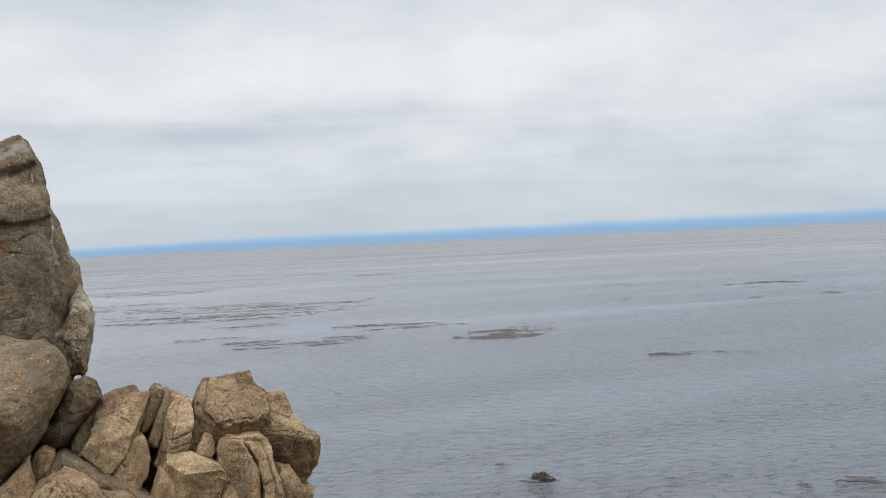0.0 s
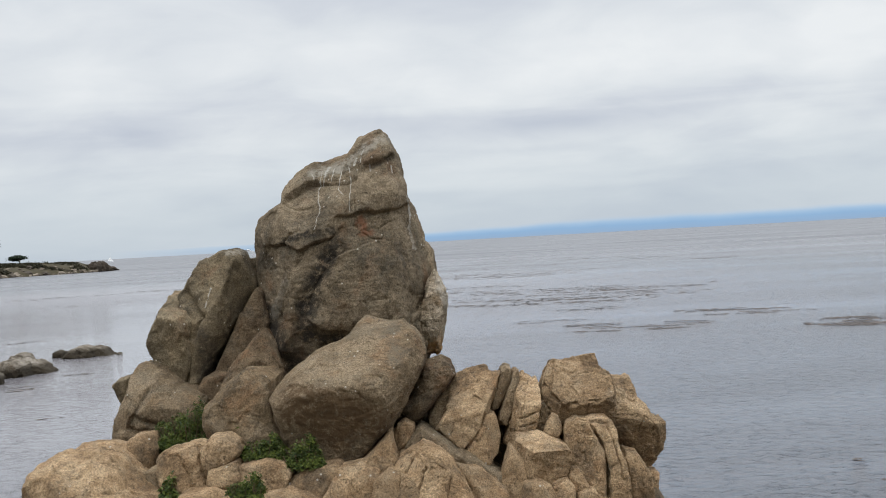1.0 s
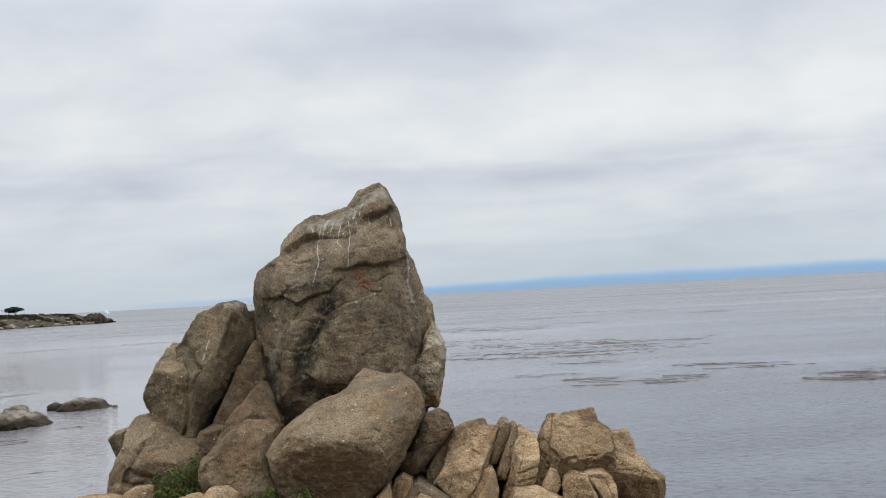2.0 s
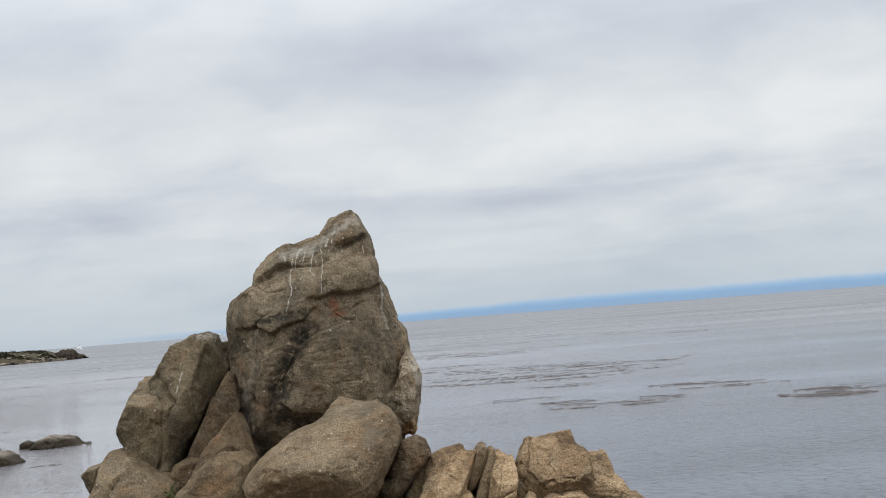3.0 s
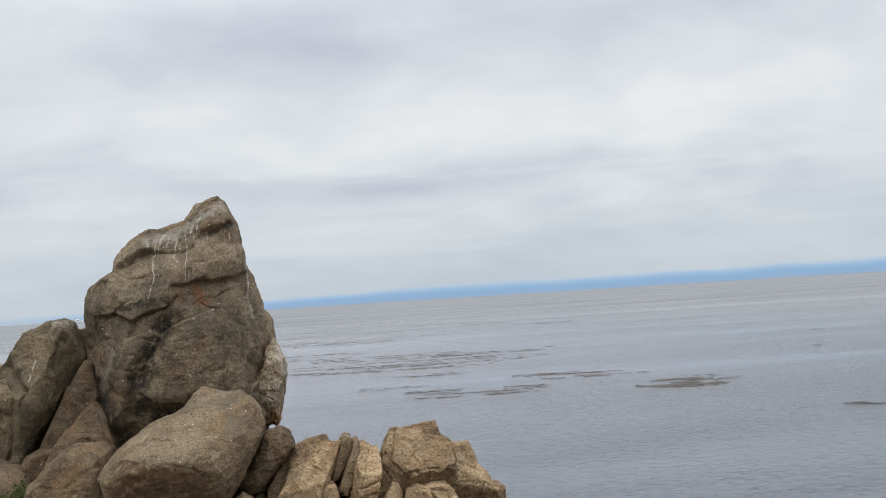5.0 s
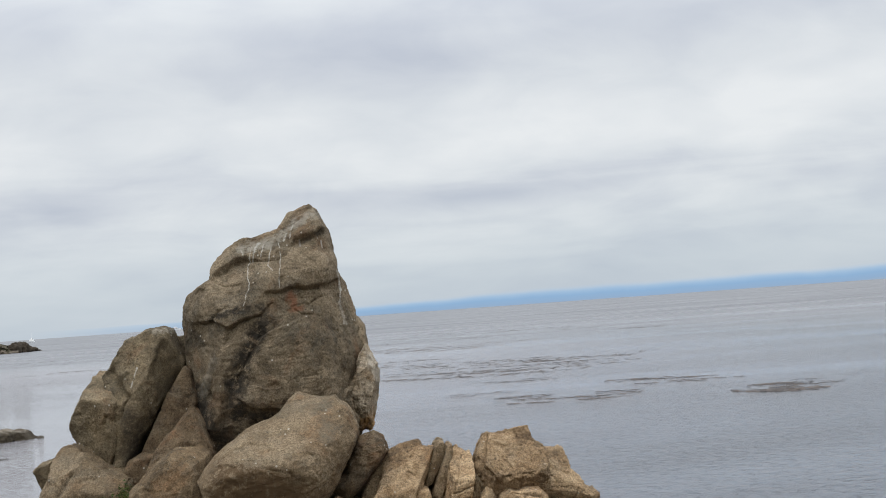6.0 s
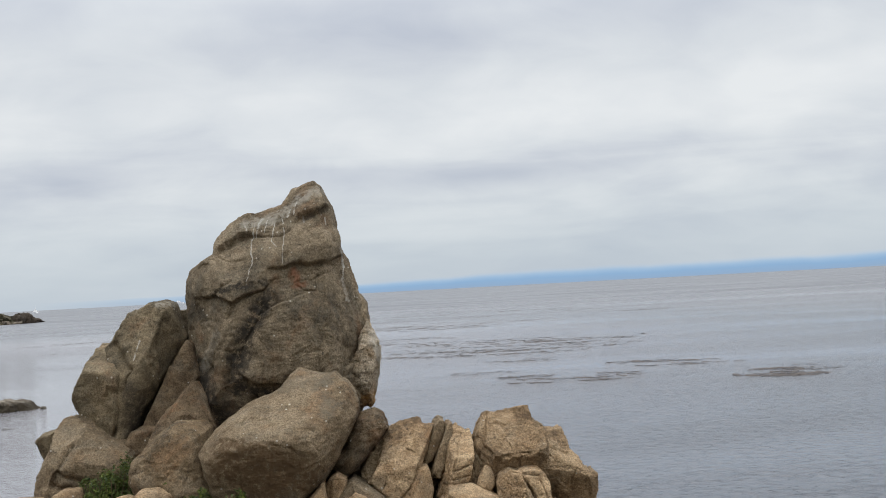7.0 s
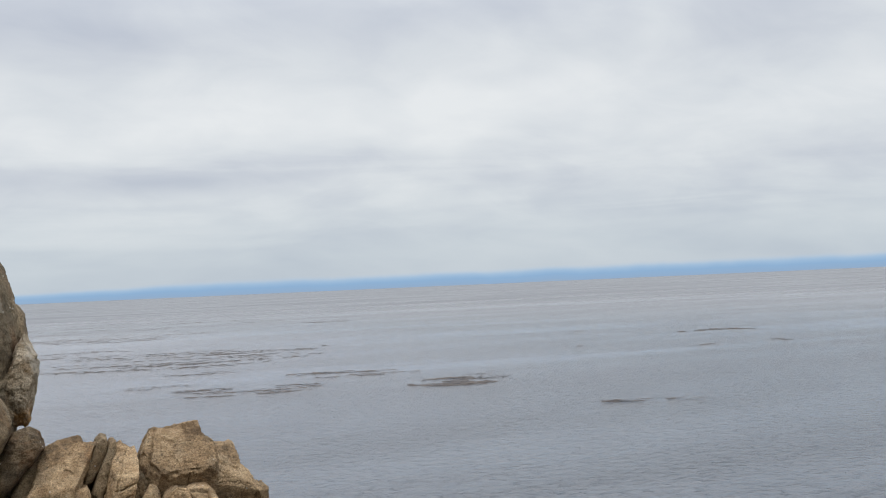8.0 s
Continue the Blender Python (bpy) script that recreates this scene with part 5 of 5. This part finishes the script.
plant((-3.50, 13.80, 3.95), 0.46, 0.32, 0.52, 5200, 40, "dense dark green leafy plant in a rock cleft", 0.042)
plant((-3.68, 13.75, 4.01), 0.28, 0.25, 0.34, 2100, 41, "green leafy plant spreading beside boulders", 0.042)
plant((-2.84, 13.20, 3.95), 0.3, 0.2, 0.27, 2100, 42, "low green plant mat under a boulder", 0.042)
plant((-2.34, 12.95, 3.94), 0.28, 0.15, 0.25, 2100, 43, "low green leafy plant below a smooth boulder", 0.042)
plant((-1.89, 12.80, 3.83), 0.3, 0.14, 0.34, 2660, 44, "bright green leafy plant below the great boulder", 0.042)
plant((-2.50, 12.45, 3.53), 0.26, 0.15, 0.3, 2240, 45, "low green leafy plant among small stones", 0.042)
plant((-3.48, 12.75, 3.54), 0.12, 0.12, 0.28, 420, 46, "small green plant sprouting between stones", 0.06)


# ---- kelp afloat ----
def kelp_bed(x, y, wide, deep, streaks, count, seed, label, tall=0.06, slant=0.05):
    """Floating kelp: bent blades and stalks that lie along drift lines and break the surface."""
    rng = np.random.default_rng(seed)
    verts, faces = [], []
    lines = [(rng.uniform(-0.5, 0.5), rng.uniform(-0.35, 0.35), rng.uniform(0.25, 0.75), rng.normal(slant, 0.05)) for _ in range(streaks)]
    gaps = [(rng.uniform(0.6, 1.6), rng.uniform(2.0, 5.0), rng.uniform(0, 6.0), rng.uniform(0, 6.0)) for _ in range(streaks)]
    for i in range(int(count * 1.15)):
        pick = rng.integers(streaks)
        v0, u0, span, tilt = lines[pick]
        f1, f2, g1, g2 = gaps[pick]
        u = u0 + rng.uniform(-0.5, 0.5) * span
        if abs(u) > 0.5 or math.sin(u * wide * f1 + g1) + 0.7 * math.sin(u * wide * f2 + g2) + 0.6 * rng.normal() < -0.5:
            continue
        px = u * wide
        py = v0 * deep * (1 - 1.2 * u * u) + px * tilt * deep / max(wide, 0.1) + rng.normal(0, 0.018) * deep
        n = 4
        heap = tall > 0.3
        long = rng.uniform(0.06, 0.25) if heap else rng.uniform(0.12, 0.5) * min(2.0, tall / 0.07)
        half = rng.uniform(0.006, 0.016) if heap else rng.uniform(0.03, 0.12) * min(2.8, tall / 0.07)
        head = rng.uniform(0, math.tau) if heap else rng.normal(0.0, 0.25) + (math.pi if rng.random() < 0.5 else 0)
        high = (0.11 if heap else 0.012) * rng.uniform(0.25, 1.0)
        k = len(verts)
        for j in range(n + 1):
            s = j / n
            bend = head + (s - 0.5) * rng.normal(0, 0.5)
            cx, cy = px + (s - 0.5) * long * math.cos(bend), py + (s - 0.5) * long * math.sin(bend)
            z = 0.004 + high * math.sin(math.pi * s)
            w = half * (0.35 + math.sin(math.pi * min(1, s + 0.15)))
            verts += [(cx - w * math.sin(bend), cy + w * math.cos(bend), z), (cx + w * math.sin(bend), cy - w * math.cos(bend), z + (0.9 * half if heap else 0.006))]
        for j in range(n):
            a = k + 2 * j
            faces.append((a, a + 1, a + 3, a + 2))
    ob = link_mesh("kelp_bed", verts, faces, KELP, smooth=False)
    ob.location = (x, y, 0)
    return tagged(ob, label, "kelp", "drifting kelp beds", "stuff")


kelp_bed(25.9, 66.7, 6.3, 8.8, 15, 620, 70, "dark brown strands of floating kelp", 0.09).rotation_euler[2] = -0.37
kelp_bed(28.1, 68.4, 4.7, 4.7, 7, 120, 71, "dark brown strands of floating kelp", 0.06).rotation_euler[2] = -0.39
kelp_bed(22.0, 78.8, 10.2, 5.7, 7, 480, 72, "dark brown strands of floating kelp", 0.08).rotation_euler[2] = -0.27
kelp_bed(12.6, 71.4, 10.4, 6.7, 9, 520, 73, "dark brown strands of floating kelp", 0.07).rotation_euler[2] = -0.17
kelp_bed(7.6, 78.7, 5.6, 2.6, 5, 130, 74, "dark brown strands of floating kelp", 0.06).rotation_euler[2] = -0.10
kelp_bed(15.3, 69.8, 4.4, 4.3, 5, 110, 75, "dark brown strands of floating kelp", 0.06).rotation_euler[2] = -0.22
kelp_bed(13.8, 110.9, 26.8, 29.2, 19, 1500, 76, "dark brown strands of floating kelp", 0.09).rotation_euler[2] = -0.12
kelp_bed(18.8, 112.9, 14.1, 9.7, 5, 420, 77, "dark brown strands of floating kelp", 0.09).rotation_euler[2] = -0.16
kelp_bed(6.5, 170.6, 29.3, 36.2, 11, 520, 78, "dark brown strands of floating kelp", 0.12).rotation_euler[2] = -0.04
kelp_bed(3.5, 124.1, 12.4, 35.2, 11, 320, 79, "dark brown strands of floating kelp", 0.1).rotation_euler[2] = -0.03
kelp_bed(9.9, 227.2, 64.4, 87.1, 15, 620, 80, "dark brown strands of floating kelp", 0.14).rotation_euler[2] = -0.04
kelp_bed(22.1, 279.1, 31.4, 40.9, 5, 160, 81, "dark brown strands of floating kelp", 0.16).rotation_euler[2] = -0.08
kelp_bed(37.7, 248.6, 22.9, 20.0, 5, 200, 82, "dark brown strands of floating kelp", 0.2).rotation_euler[2] = -0.15
kelp_bed(44.5, 235.2, 18.3, 18.3, 5, 120, 83, "dark brown strands of floating kelp", 0.18).rotation_euler[2] = -0.19
kelp_bed(52.6, 210.4, 11.9, 15.1, 5, 140, 84, "dark brown strands of floating kelp", 0.2).rotation_euler[2] = -0.25
kelp_bed(12.0, 89.6, 6.1, 2.6, 5, 140, 85, "dark brown strands of floating kelp", 0.07).rotation_euler[2] = -0.13
kelp_bed(30.6, 121.2, 1.3, 5.0, 3, 20, 86, "dark brown strands of floating kelp", 0.1).rotation_euler[2] = -0.25
kelp_bed(26.4, 116.2, 6.0, 6.1, 3, 50, 87, "dark brown strands of floating kelp", 0.08).rotation_euler[2] = -0.22
kelp_bed(28.4, 48.9, 2.2, 1.3, 5, 110, 88, "dark brown strands of floating kelp", 0.06).rotation_euler[2] = -0.53
kelp_bed(30.6, 48.0, 3.5, 1.0, 5, 50, 89, "dark brown strands of floating kelp", 0.05).rotation_euler[2] = -0.57
kelp_bed(73.7, 101.7, 5.7, 4.8, 5, 260, 90, "dark brown strands of floating kelp", 0.16).rotation_euler[2] = -0.63
kelp_bed(69.7, 103.0, 2.9, 4.8, 3, 40, 91, "dark brown strands of floating kelp", 0.12).rotation_euler[2] = -0.59
kelp_bed(64.9, 82.2, 1.7, 2.2, 3, 60, 92, "dark brown strands of floating kelp", 0.14).rotation_euler[2] = -0.67
kelp_bed(56.4, 81.7, 1.2, 2.0, 3, 30, 93, "dark brown strands of floating kelp", 0.12).rotation_euler[2] = -0.60
kelp_bed(62.0, 117.4, 1.0, 3.7, 3, 16, 94, "dark brown strands of floating kelp", 0.14).rotation_euler[2] = -0.49
kelp_bed(64.9, 106.0, 0.8, 3.2, 3, 12, 95, "dark brown strands of floating kelp", 0.14).rotation_euler[2] = -0.55
kelp_bed(64.9, 103.5, 0.7, 3.1, 3, 12, 96, "dark brown strands of floating kelp", 0.14).rotation_euler[2] = -0.56
kelp_bed(67.4, 103.1, 0.9, 3.1, 3, 20, 97, "dark brown strands of floating kelp", 0.16).rotation_euler[2] = -0.58
kelp_bed(48.4, 91.6, 1.0, 2.3, 3, 14, 98, "dark brown strands of floating kelp", 0.1).rotation_euler[2] = -0.49
kelp_bed(18.0, 21.9, 1.3, 0.8, 11, 110, 99, "sparse brown kelp strands at the surface", 0.035).rotation_euler[2] = -0.69
kelp_bed(14.0, 24.3, 0.2, 0.3, 3, 22, 100, "dark brown strands of floating kelp", 0.03).rotation_euler[2] = -0.52
kelp_bed(10.8, 28.2, 0.4, 0.4, 5, 16, 101, "dark brown strands of floating kelp", 0.03).rotation_euler[2] = -0.36
kelp_bed(16.5, 22.1, 0.5, 0.3, 3, 20, 102, "dark brown strands of floating kelp", 0.04).rotation_euler[2] = -0.64
kelp_bed(-64.9, 183.1, 23.6, 11.4, 5, 130, 103, "dark brown strands of floating kelp", 0.14).rotation_euler[2] = 0.34
kelp_bed(-57.3, 190.3, 24.5, 12.1, 5, 150, 104, "dark brown strands of floating kelp", 0.16).rotation_euler[2] = 0.29
kelp_bed(-50.3, 149.5, 18.3, 12.6, 7, 80, 105, "dark brown strands of floating kelp", 0.1).rotation_euler[2] = 0.32
kelp_bed(-72.9, 266.2, 47.5, 47.2, 7, 150, 106, "dark brown strands of floating kelp", 0.2).rotation_euler[2] = 0.27
kelp_bed(-21.0, 59.9, 1.7, 1.2, 3, 60, 107, "dark brown strands of floating kelp", 0.05).rotation_euler[2] = 0.34
kelp_bed(-34.6, 85.4, 7.4, 2.5, 5, 80, 108, "dark brown strands of floating kelp", 0.06).rotation_euler[2] = 0.39
kelp_bed(-16.7, 43.6, 1.1, 0.4, 3, 40, 109, "dark brown strands of floating kelp", 0.04).rotation_euler[2] = 0.37
kelp_bed(-22.3, 54.3, 2.2, 2.0, 5, 60, 110, "dark brown strands of floating kelp", 0.05).rotation_euler[2] = 0.39
kelp_bed(10.8, 197.9, 46.7, 59.4, 13, 300, 111, "dark brown strands of floating kelp", 0.16).rotation_euler[2] = -0.05
kelp_bed(10.9, 26.0, 0.8, 0.7, 7, 60, 112, "brown kelp strands trailing from a clump", 0.04).rotation_euler[2] = -0.40
kelp_bed(11.1, 26.2, 0.4, 0.5, 9, 260, 113, "brown and yellow clump of kelp heaped at the surface", 0.6).rotation_euler[2] = -0.40
kelp_bed(11.1, 25.6, 0.45, 0.3, 5, 120, 114, "dark brown kelp fronds trailing beside a clump", 0.6).rotation_euler[2] = -0.40


# ---- the wooded point across the cove ----
def point_line(s):
    """The waterline of the point, from the land (0) to its tip (1)."""
    return -262 + 97 * s**0.8 + 5 * math.sin(s * 9) + 3 * math.sin(s * 23 + 1), 330 + 211 * s


def build_point():
    """A low rocky point: bank, uneven top, dark knob at the end."""
    root = new("headland")
    root.location = (-190, 470, 0)
    tagged(root, "low rocky point with brown scrub above pale boulders", "headland", kind="structure")
    ns, nw = 150, 36
    verts, faces = [], []
    for i in range(ns):
        s = i / (ns - 1)
        ax, ay = point_line(s)
        end = min(1.0, (1 - s) * 9)
        for j in range(nw):
            w = j / (nw - 1)
            q = np.array([[ax * 0.11 + w * 2.0, ay * 0.11, w * 5.0]])
            r = float(fractal(q, 1.0, 4, 3)[0])
            bank = min(1.0, w * 5.5)
            h = (4.3 + 3.1 * (1 - s)) * bank ** 0.7 * (0.1 + 0.9 * end) + 2.0 * min(1.0, w * 1.2) * (1 - s) + r * 0.9 * bank * (0.3 + 0.7 * end)
            if s > 0.90:
                h *= 0.9
            if w > 0.92:
                h = -1.0
            deep = 62 * end + 5
            verts.append((ax - 0.94 * deep * w + 190, ay + 0.34 * deep * w - 470, h - 0.5 * (w == 0)))
    for i in range(ns - 1):
        for j in range(nw - 1):
            a = i * nw + j
            faces.append((a, a + nw, a + nw + 1, a + 1))
    link_mesh("land", verts, faces, POINT, root)
    rng = np.random.default_rng(12)
    # boulders along the foot of the bank, largest on the near side
    way, tri = ball(2)
    verts, faces = [], []
    for _ in range(420):
        s = rng.uniform(0.1, 1.0)
        ax, ay = point_line(s)
        k = len(verts)
        size = (0.35 + (2.4 - 1.6 * s) * rng.uniform(0, 1) ** 2.0) * np.array([1.4, 1.0, 0.8])
        size *= 1.0 if s < 0.9 else 0.6
        back = rng.uniform(0, 1) ** 1.5 * min(1.0, (1 - s) * 5)
        c = np.array([ax - 8.5 * back + rng.normal(0, 0.5) + 190, ay + 2.5 * back - 470, 0.2 + 3.4 * back])
        p = way * size * (1 + 0.5 * fractal(way * 1.4 + k, 1.6, 2, 4))[:, None] + c
        verts += [tuple(v) for v in p]
        faces += [tuple(k + q for q in f) for f in tri]
    tagged(link_mesh("shore_rocks", verts, faces, SHORE, root, smooth=False), "pale shore boulders", kind="stuff")
    # the dark broken knob at the end
    way, tri = ball(4)
    for along, size in ((0.865, (3.4, 3.2, 4.6)), (0.895, (4.2, 3.4, 4.3)), (0.93, (3.6, 3.0, 3.0)), (0.96, (4.4, 2.2, 1.3))):
        ax, ay = point_line(along)
        p = way * np.array(size) * (1 + 0.3 * fractal(way + along * 50, 1.3, 3, 14) + 0.12 * shattered(way * 3 + along, 1.0, 6))[:, None]
        knob = link_mesh("knob", p, tri, KNOB, root, smooth=False)
        knob.location = (ax - 2 + 190, ay + 1 - 470, 0.6)
        knob["label"] = "dark broken rock at the tip"
    # scrub: dark mounds of bushes on the near half, low tufts further out
    verts, faces = [], []
    mounds = [(rng.uniform(0.08, 0.62), 0.08 + 0.3 * rng.uniform(0, 1), rng.uniform(0.8, 2.3)) for _ in range(70)]
    mounds += [(rng.uniform(0.4, 0.88), 0.04 + 0.3 * rng.uniform(0, 1), rng.uniform(0.3, 0.9)) for _ in range(150)]
    mounds += [(s0, 0.3, 1.15) for s0 in (0.735, 0.75, 0.785)]
    for s0, w0, big in mounds:
        for _ in range(int(16 + 16 * big)):
            s, w = min(0.93, max(0.03, s0 + rng.normal(0, 0.008) * big)), max(0.04, w0 + rng.normal(0, 0.03) * big)
            end = min(1.0, (1 - s) * 9)
            ax, ay = point_line(s)
            deep = 62 * end + 5
            h = (4.1 + 3.1 * (1 - s)) * min(1.0, w * 5.5) ** 0.7 * (0.1 + 0.9 * end) + 2.0 * min(1, w * 1.2) * (1 - s)
            spot = np.array([ax - 0.94 * deep * w + 190, ay + 0.34 * deep * w - 470, h + rng.uniform(0, 0.8) * big])
            o = spot + rng.normal(0, 1, (46, 3)) * big * np.array([0.6, 0.6, 0.28])
            u, q = rng.normal(0, 0.2, (46, 3)) * big**0.5, rng.normal(0, 0.17, (46, 3)) * big**0.5
            k = len(verts)
            verts += np.stack([o - u, o + q, o + u, o - q], 1).reshape(-1, 3).tolist()
            faces += [(k + 4 * i, k + 4 * i + 1, k + 4 * i + 2, k + 4 * i + 3) for i in range(46)]
    tagged(link_mesh("scrub", verts, faces, SCRUB, root, smooth=False), "dark coastal bushes", kind="stuff")


POINT = plain_material("scrubby_bank", (0.012, 0.011, 0.006), (0.052, 0.042, 0.022), 0.3, 0.95)
KNOB = plain_material("dark_point_rock", (0.01, 0.008, 0.006), (0.045, 0.034, 0.024), 0.5, 0.95)
SHORE = plain_material("pale_shore_rock", (0.05, 0.04, 0.03), (0.24, 0.2, 0.155), 0.5, 0.95)
build_point()


def cypress(at, tall, spread, stems, seed, label, lean=0.15):
    rng = np.random.default_rng(seed)
    root = new("cypress_tree")
    root.location = at
    tagged(root, label, "tree", "cypress trees on the point")
    bm = bmesh.new()
    heads = []

    def limb(a, b, r1, r2):
        d = b - a
        made = bmesh.ops.create_cone(bm, cap_ends=True, segments=7, radius1=r1, radius2=r2, depth=d.length)
        bmesh.ops.transform(bm, matrix=Matrix.Translation((a + b) / 2) @ d.to_track_quat("Z", "Y").to_matrix().to_4x4(), verts=made["verts"])

    for k in range(stems):
        foot = Vector((rng.uniform(-0.3, 0.3) * spread * 0.4, rng.uniform(-1, 1), -0.5))
        fork = foot + Vector((rng.normal(lean, 0.12) * tall, rng.normal(0, 0.1) * tall, tall * rng.uniform(0.45, 0.6)))
        limb(foot, fork, 0.024 * tall, 0.016 * tall)
        for _ in range(4):
            end = fork + Vector((rng.normal(0, 0.22) * spread, rng.normal(0, 0.18) * spread, tall * rng.uniform(0.18, 0.42)))
            limb(fork, end, 0.013 * tall, 0.005 * tall)
            heads.append(end)
    part("trunk", bm, BARK, root)
    verts, faces = [], []
    for h in heads:
        for _ in range(420):
            o = h + Vector((rng.normal(0, 0.17) * spread, rng.normal(0, 0.15) * spread, rng.normal(0, 0.05) * tall))
            u, w = Vector(rng.normal(0, 1, 3)).normalized(), Vector(rng.normal(0, 1, 3)).normalized()
            s = 0.06 * spread * rng.uniform(0.5, 1.2)
            k = len(verts)
            verts += [o - u * s, o + w * s * 0.6, o + u * s, o - w * s * 0.6]
            faces += [(k, k + 1, k + 2, k + 3)]
    link_mesh("crown", verts, faces, CYPRESS, root, smooth=False)


cypress((-195.5, 445.0, 6.5), 10.2, 9.0, 4, 5, "tall flat-topped dark cypress with bare pale trunks")
cypress((-203.0, 452.0, 6.5), 10.4, 10.0, 3, 6, "tall flat-topped dark cypress with bare pale trunks")
cypress((-203.2, 505.0, 4.6), 5.8, 6.4, 3, 8, "low wind-shaped dark cypress on the point")


def shore_house(at, turn):
    """A white house on the point: body, hipped roof with eaves, windows, a railed terrace."""
    root = new("house")
    root.matrix_world = pose(*at, 0, 0, turn)
    tagged(root, "white seaside house with a grey roof beneath the cypresses", "house")
    bm = bmesh.new()
    box_into(bm, -7, 7, -4, 4, -1.0, 3.0)
    wall = part("wall", bm, PAINT, root)
    bm = bmesh.new()
    low = [bm.verts.new(v) for v in ((-7.6, -4.6, 3.0), (7.6, -4.6, 3.0), (7.6, 4.6, 3.0), (-7.6, 4.6, 3.0))]
    ridge = [bm.verts.new((x, 0, 4.6)) for x in (-3.5, 3.5)]
    for f in ((low[0], low[1], ridge[1], ridge[0]), (low[2], low[3], ridge[0], ridge[1]), (low[1], low[2], ridge[1]), (low[3], low[0], ridge[0]), tuple(reversed(low))):
        bm.faces.new(f)
    part("roof", bm, ROOF, root, "grey shingled roof")
    for x in (-5.0, -2.0, 1.0, 4.0):
        bm = bmesh.new()
        box_into(bm, x - 0.7, x + 0.7, -4.06, -4.003, 0.7, 2.2)
        part("window", bm, DARKGLASS, wall)
    bm = bmesh.new()
    box_into(bm, -7, 8.5, -6.5, -4.01, -0.9, 0.1)
    part("terrace", bm, PAINT, root)


def build_house():
    shore_house((-199.5, 434.0, 6.6), 20.0)


ROOF = plain_material("grey_roof", (0.16, 0.165, 0.175), (0.26, 0.265, 0.275), 0.8, 0.9)

# ---- boats out in the bay ----
def hull_mesh(bm, long, wide, high):
    rings = []
    for s, w in ((-0.5, 0.75), (-0.3, 0.95), (0.0, 1.0), (0.25, 0.8), (0.42, 0.4), (0.5, 0.04)):
        sheer = high * (1 + 0.25 * max(0, s) * 2)
        rings.append([bm.verts.new((s * long, k * wide / 2 * w * f, z)) for k, f, z in ((-1, 1.0, sheer), (-1, 0.75, 0.0), (0, 0.0, -0.4 * high), (1, 0.75, 0.0), (1, 1.0, sheer))])
    for a, b in zip(rings, rings[1:]):
        for k in range(4):
            bm.faces.new((a[k], b[k], b[k + 1], a[k + 1]))
        bm.faces.new((a[4], b[4], b[0], a[0]))
    bm.faces.new(rings[0])
    bm.faces.new(list(reversed(rings[-1])))


def box_into(bm, x0, x1, y0, y1, z0, z1):
    made = bmesh.ops.create_cube(bm, size=1.0)
    bmesh.ops.transform(bm, matrix=Matrix.Translation(((x0 + x1) / 2, (y0 + y1) / 2, (z0 + z1) / 2)) @ Matrix.Diagonal((x1 - x0, y1 - y0, z1 - z0, 1)), verts=made["verts"])


def sailboat(at, turn, long):
    root = new("sailboat")
    root.matrix_world = pose(*at, 0, 0, turn)
    tagged(root, "small white sailboat on the open bay", "boat")
    bm = bmesh.new()
    hull_mesh(bm, long, long * 0.3, long * 0.11)
    part("hull", bm, PAINT, root)
    bm = bmesh.new()
    made = bmesh.ops.create_cone(bm, cap_ends=True, segments=8, radius1=long * 0.012, radius2=long * 0.006, depth=long * 1.35)
    bmesh.ops.translate(bm, vec=(long * 0.08, 0, long * 0.78), verts=made["verts"])
    part("mast", bm, PAINT, root)
    for name, tri in (("mainsail", ((0.06, 0.22), (-0.42, 0.22), (0.06, 0.85))), ("jib", ((0.10, 0.7), (0.10, 0.16), (0.47, 0.14)))):
        bm = bmesh.new()
        rows = []
        for y in (-0.006, 0.006):
            rows.append([bm.verts.new((x * long, y * long, z * long)) for x, z in tri])
        bm.faces.new(rows[0])
        bm.faces.new(list(reversed(rows[1])))
        for k in range(3):
            bm.faces.new((rows[0][k], rows[1][k], rows[1][(k + 1) % 3], rows[0][(k + 1) % 3]))
        part(name, bm, SAIL, root)


def motor_yacht(at, turn, long):
    root = new("motor_yacht")
    root.matrix_world = pose(*at, 0, 0, turn)
    tagged(root, "white motor yacht far out on the bay", "boat")
    bm = bmesh.new()
    hull_mesh(bm, long, long * 0.26, long * 0.15)
    part("hull", bm, PAINT, root)
    bm = bmesh.new()
    box_into(bm, -0.36 * long, 0.2 * long, -0.1 * long, 0.1 * long, 0.15 * long, 0.27 * long)
    bmesh.ops.bevel(bm, geom=bm.edges[:], offset=0.015 * long, segments=2, affect="EDGES")
    cabin = part("cabin", bm, PAINT, root)
    bm = bmesh.new()
    box_into(bm, -0.3 * long, 0.15 * long, -0.105 * long, -0.1005 * long, 0.2 * long, 0.245 * long)
    part("window", bm, DARKGLASS, cabin)
    bm = bmesh.new()
    box_into(bm, -0.25 * long, 0.05 * long, -0.08 * long, 0.08 * long, 0.27 * long, 0.36 * long)
    bmesh.ops.bevel(bm, geom=bm.edges[:], offset=0.012 * long, segments=2, affect="EDGES")
    part("bridge", bm, PAINT, root)


sailboat((-511, 1621, 0.0), 25.0, 9.5)
motor_yacht((-596, 3246, 0.0), 12.0, 26.0)
build_house()
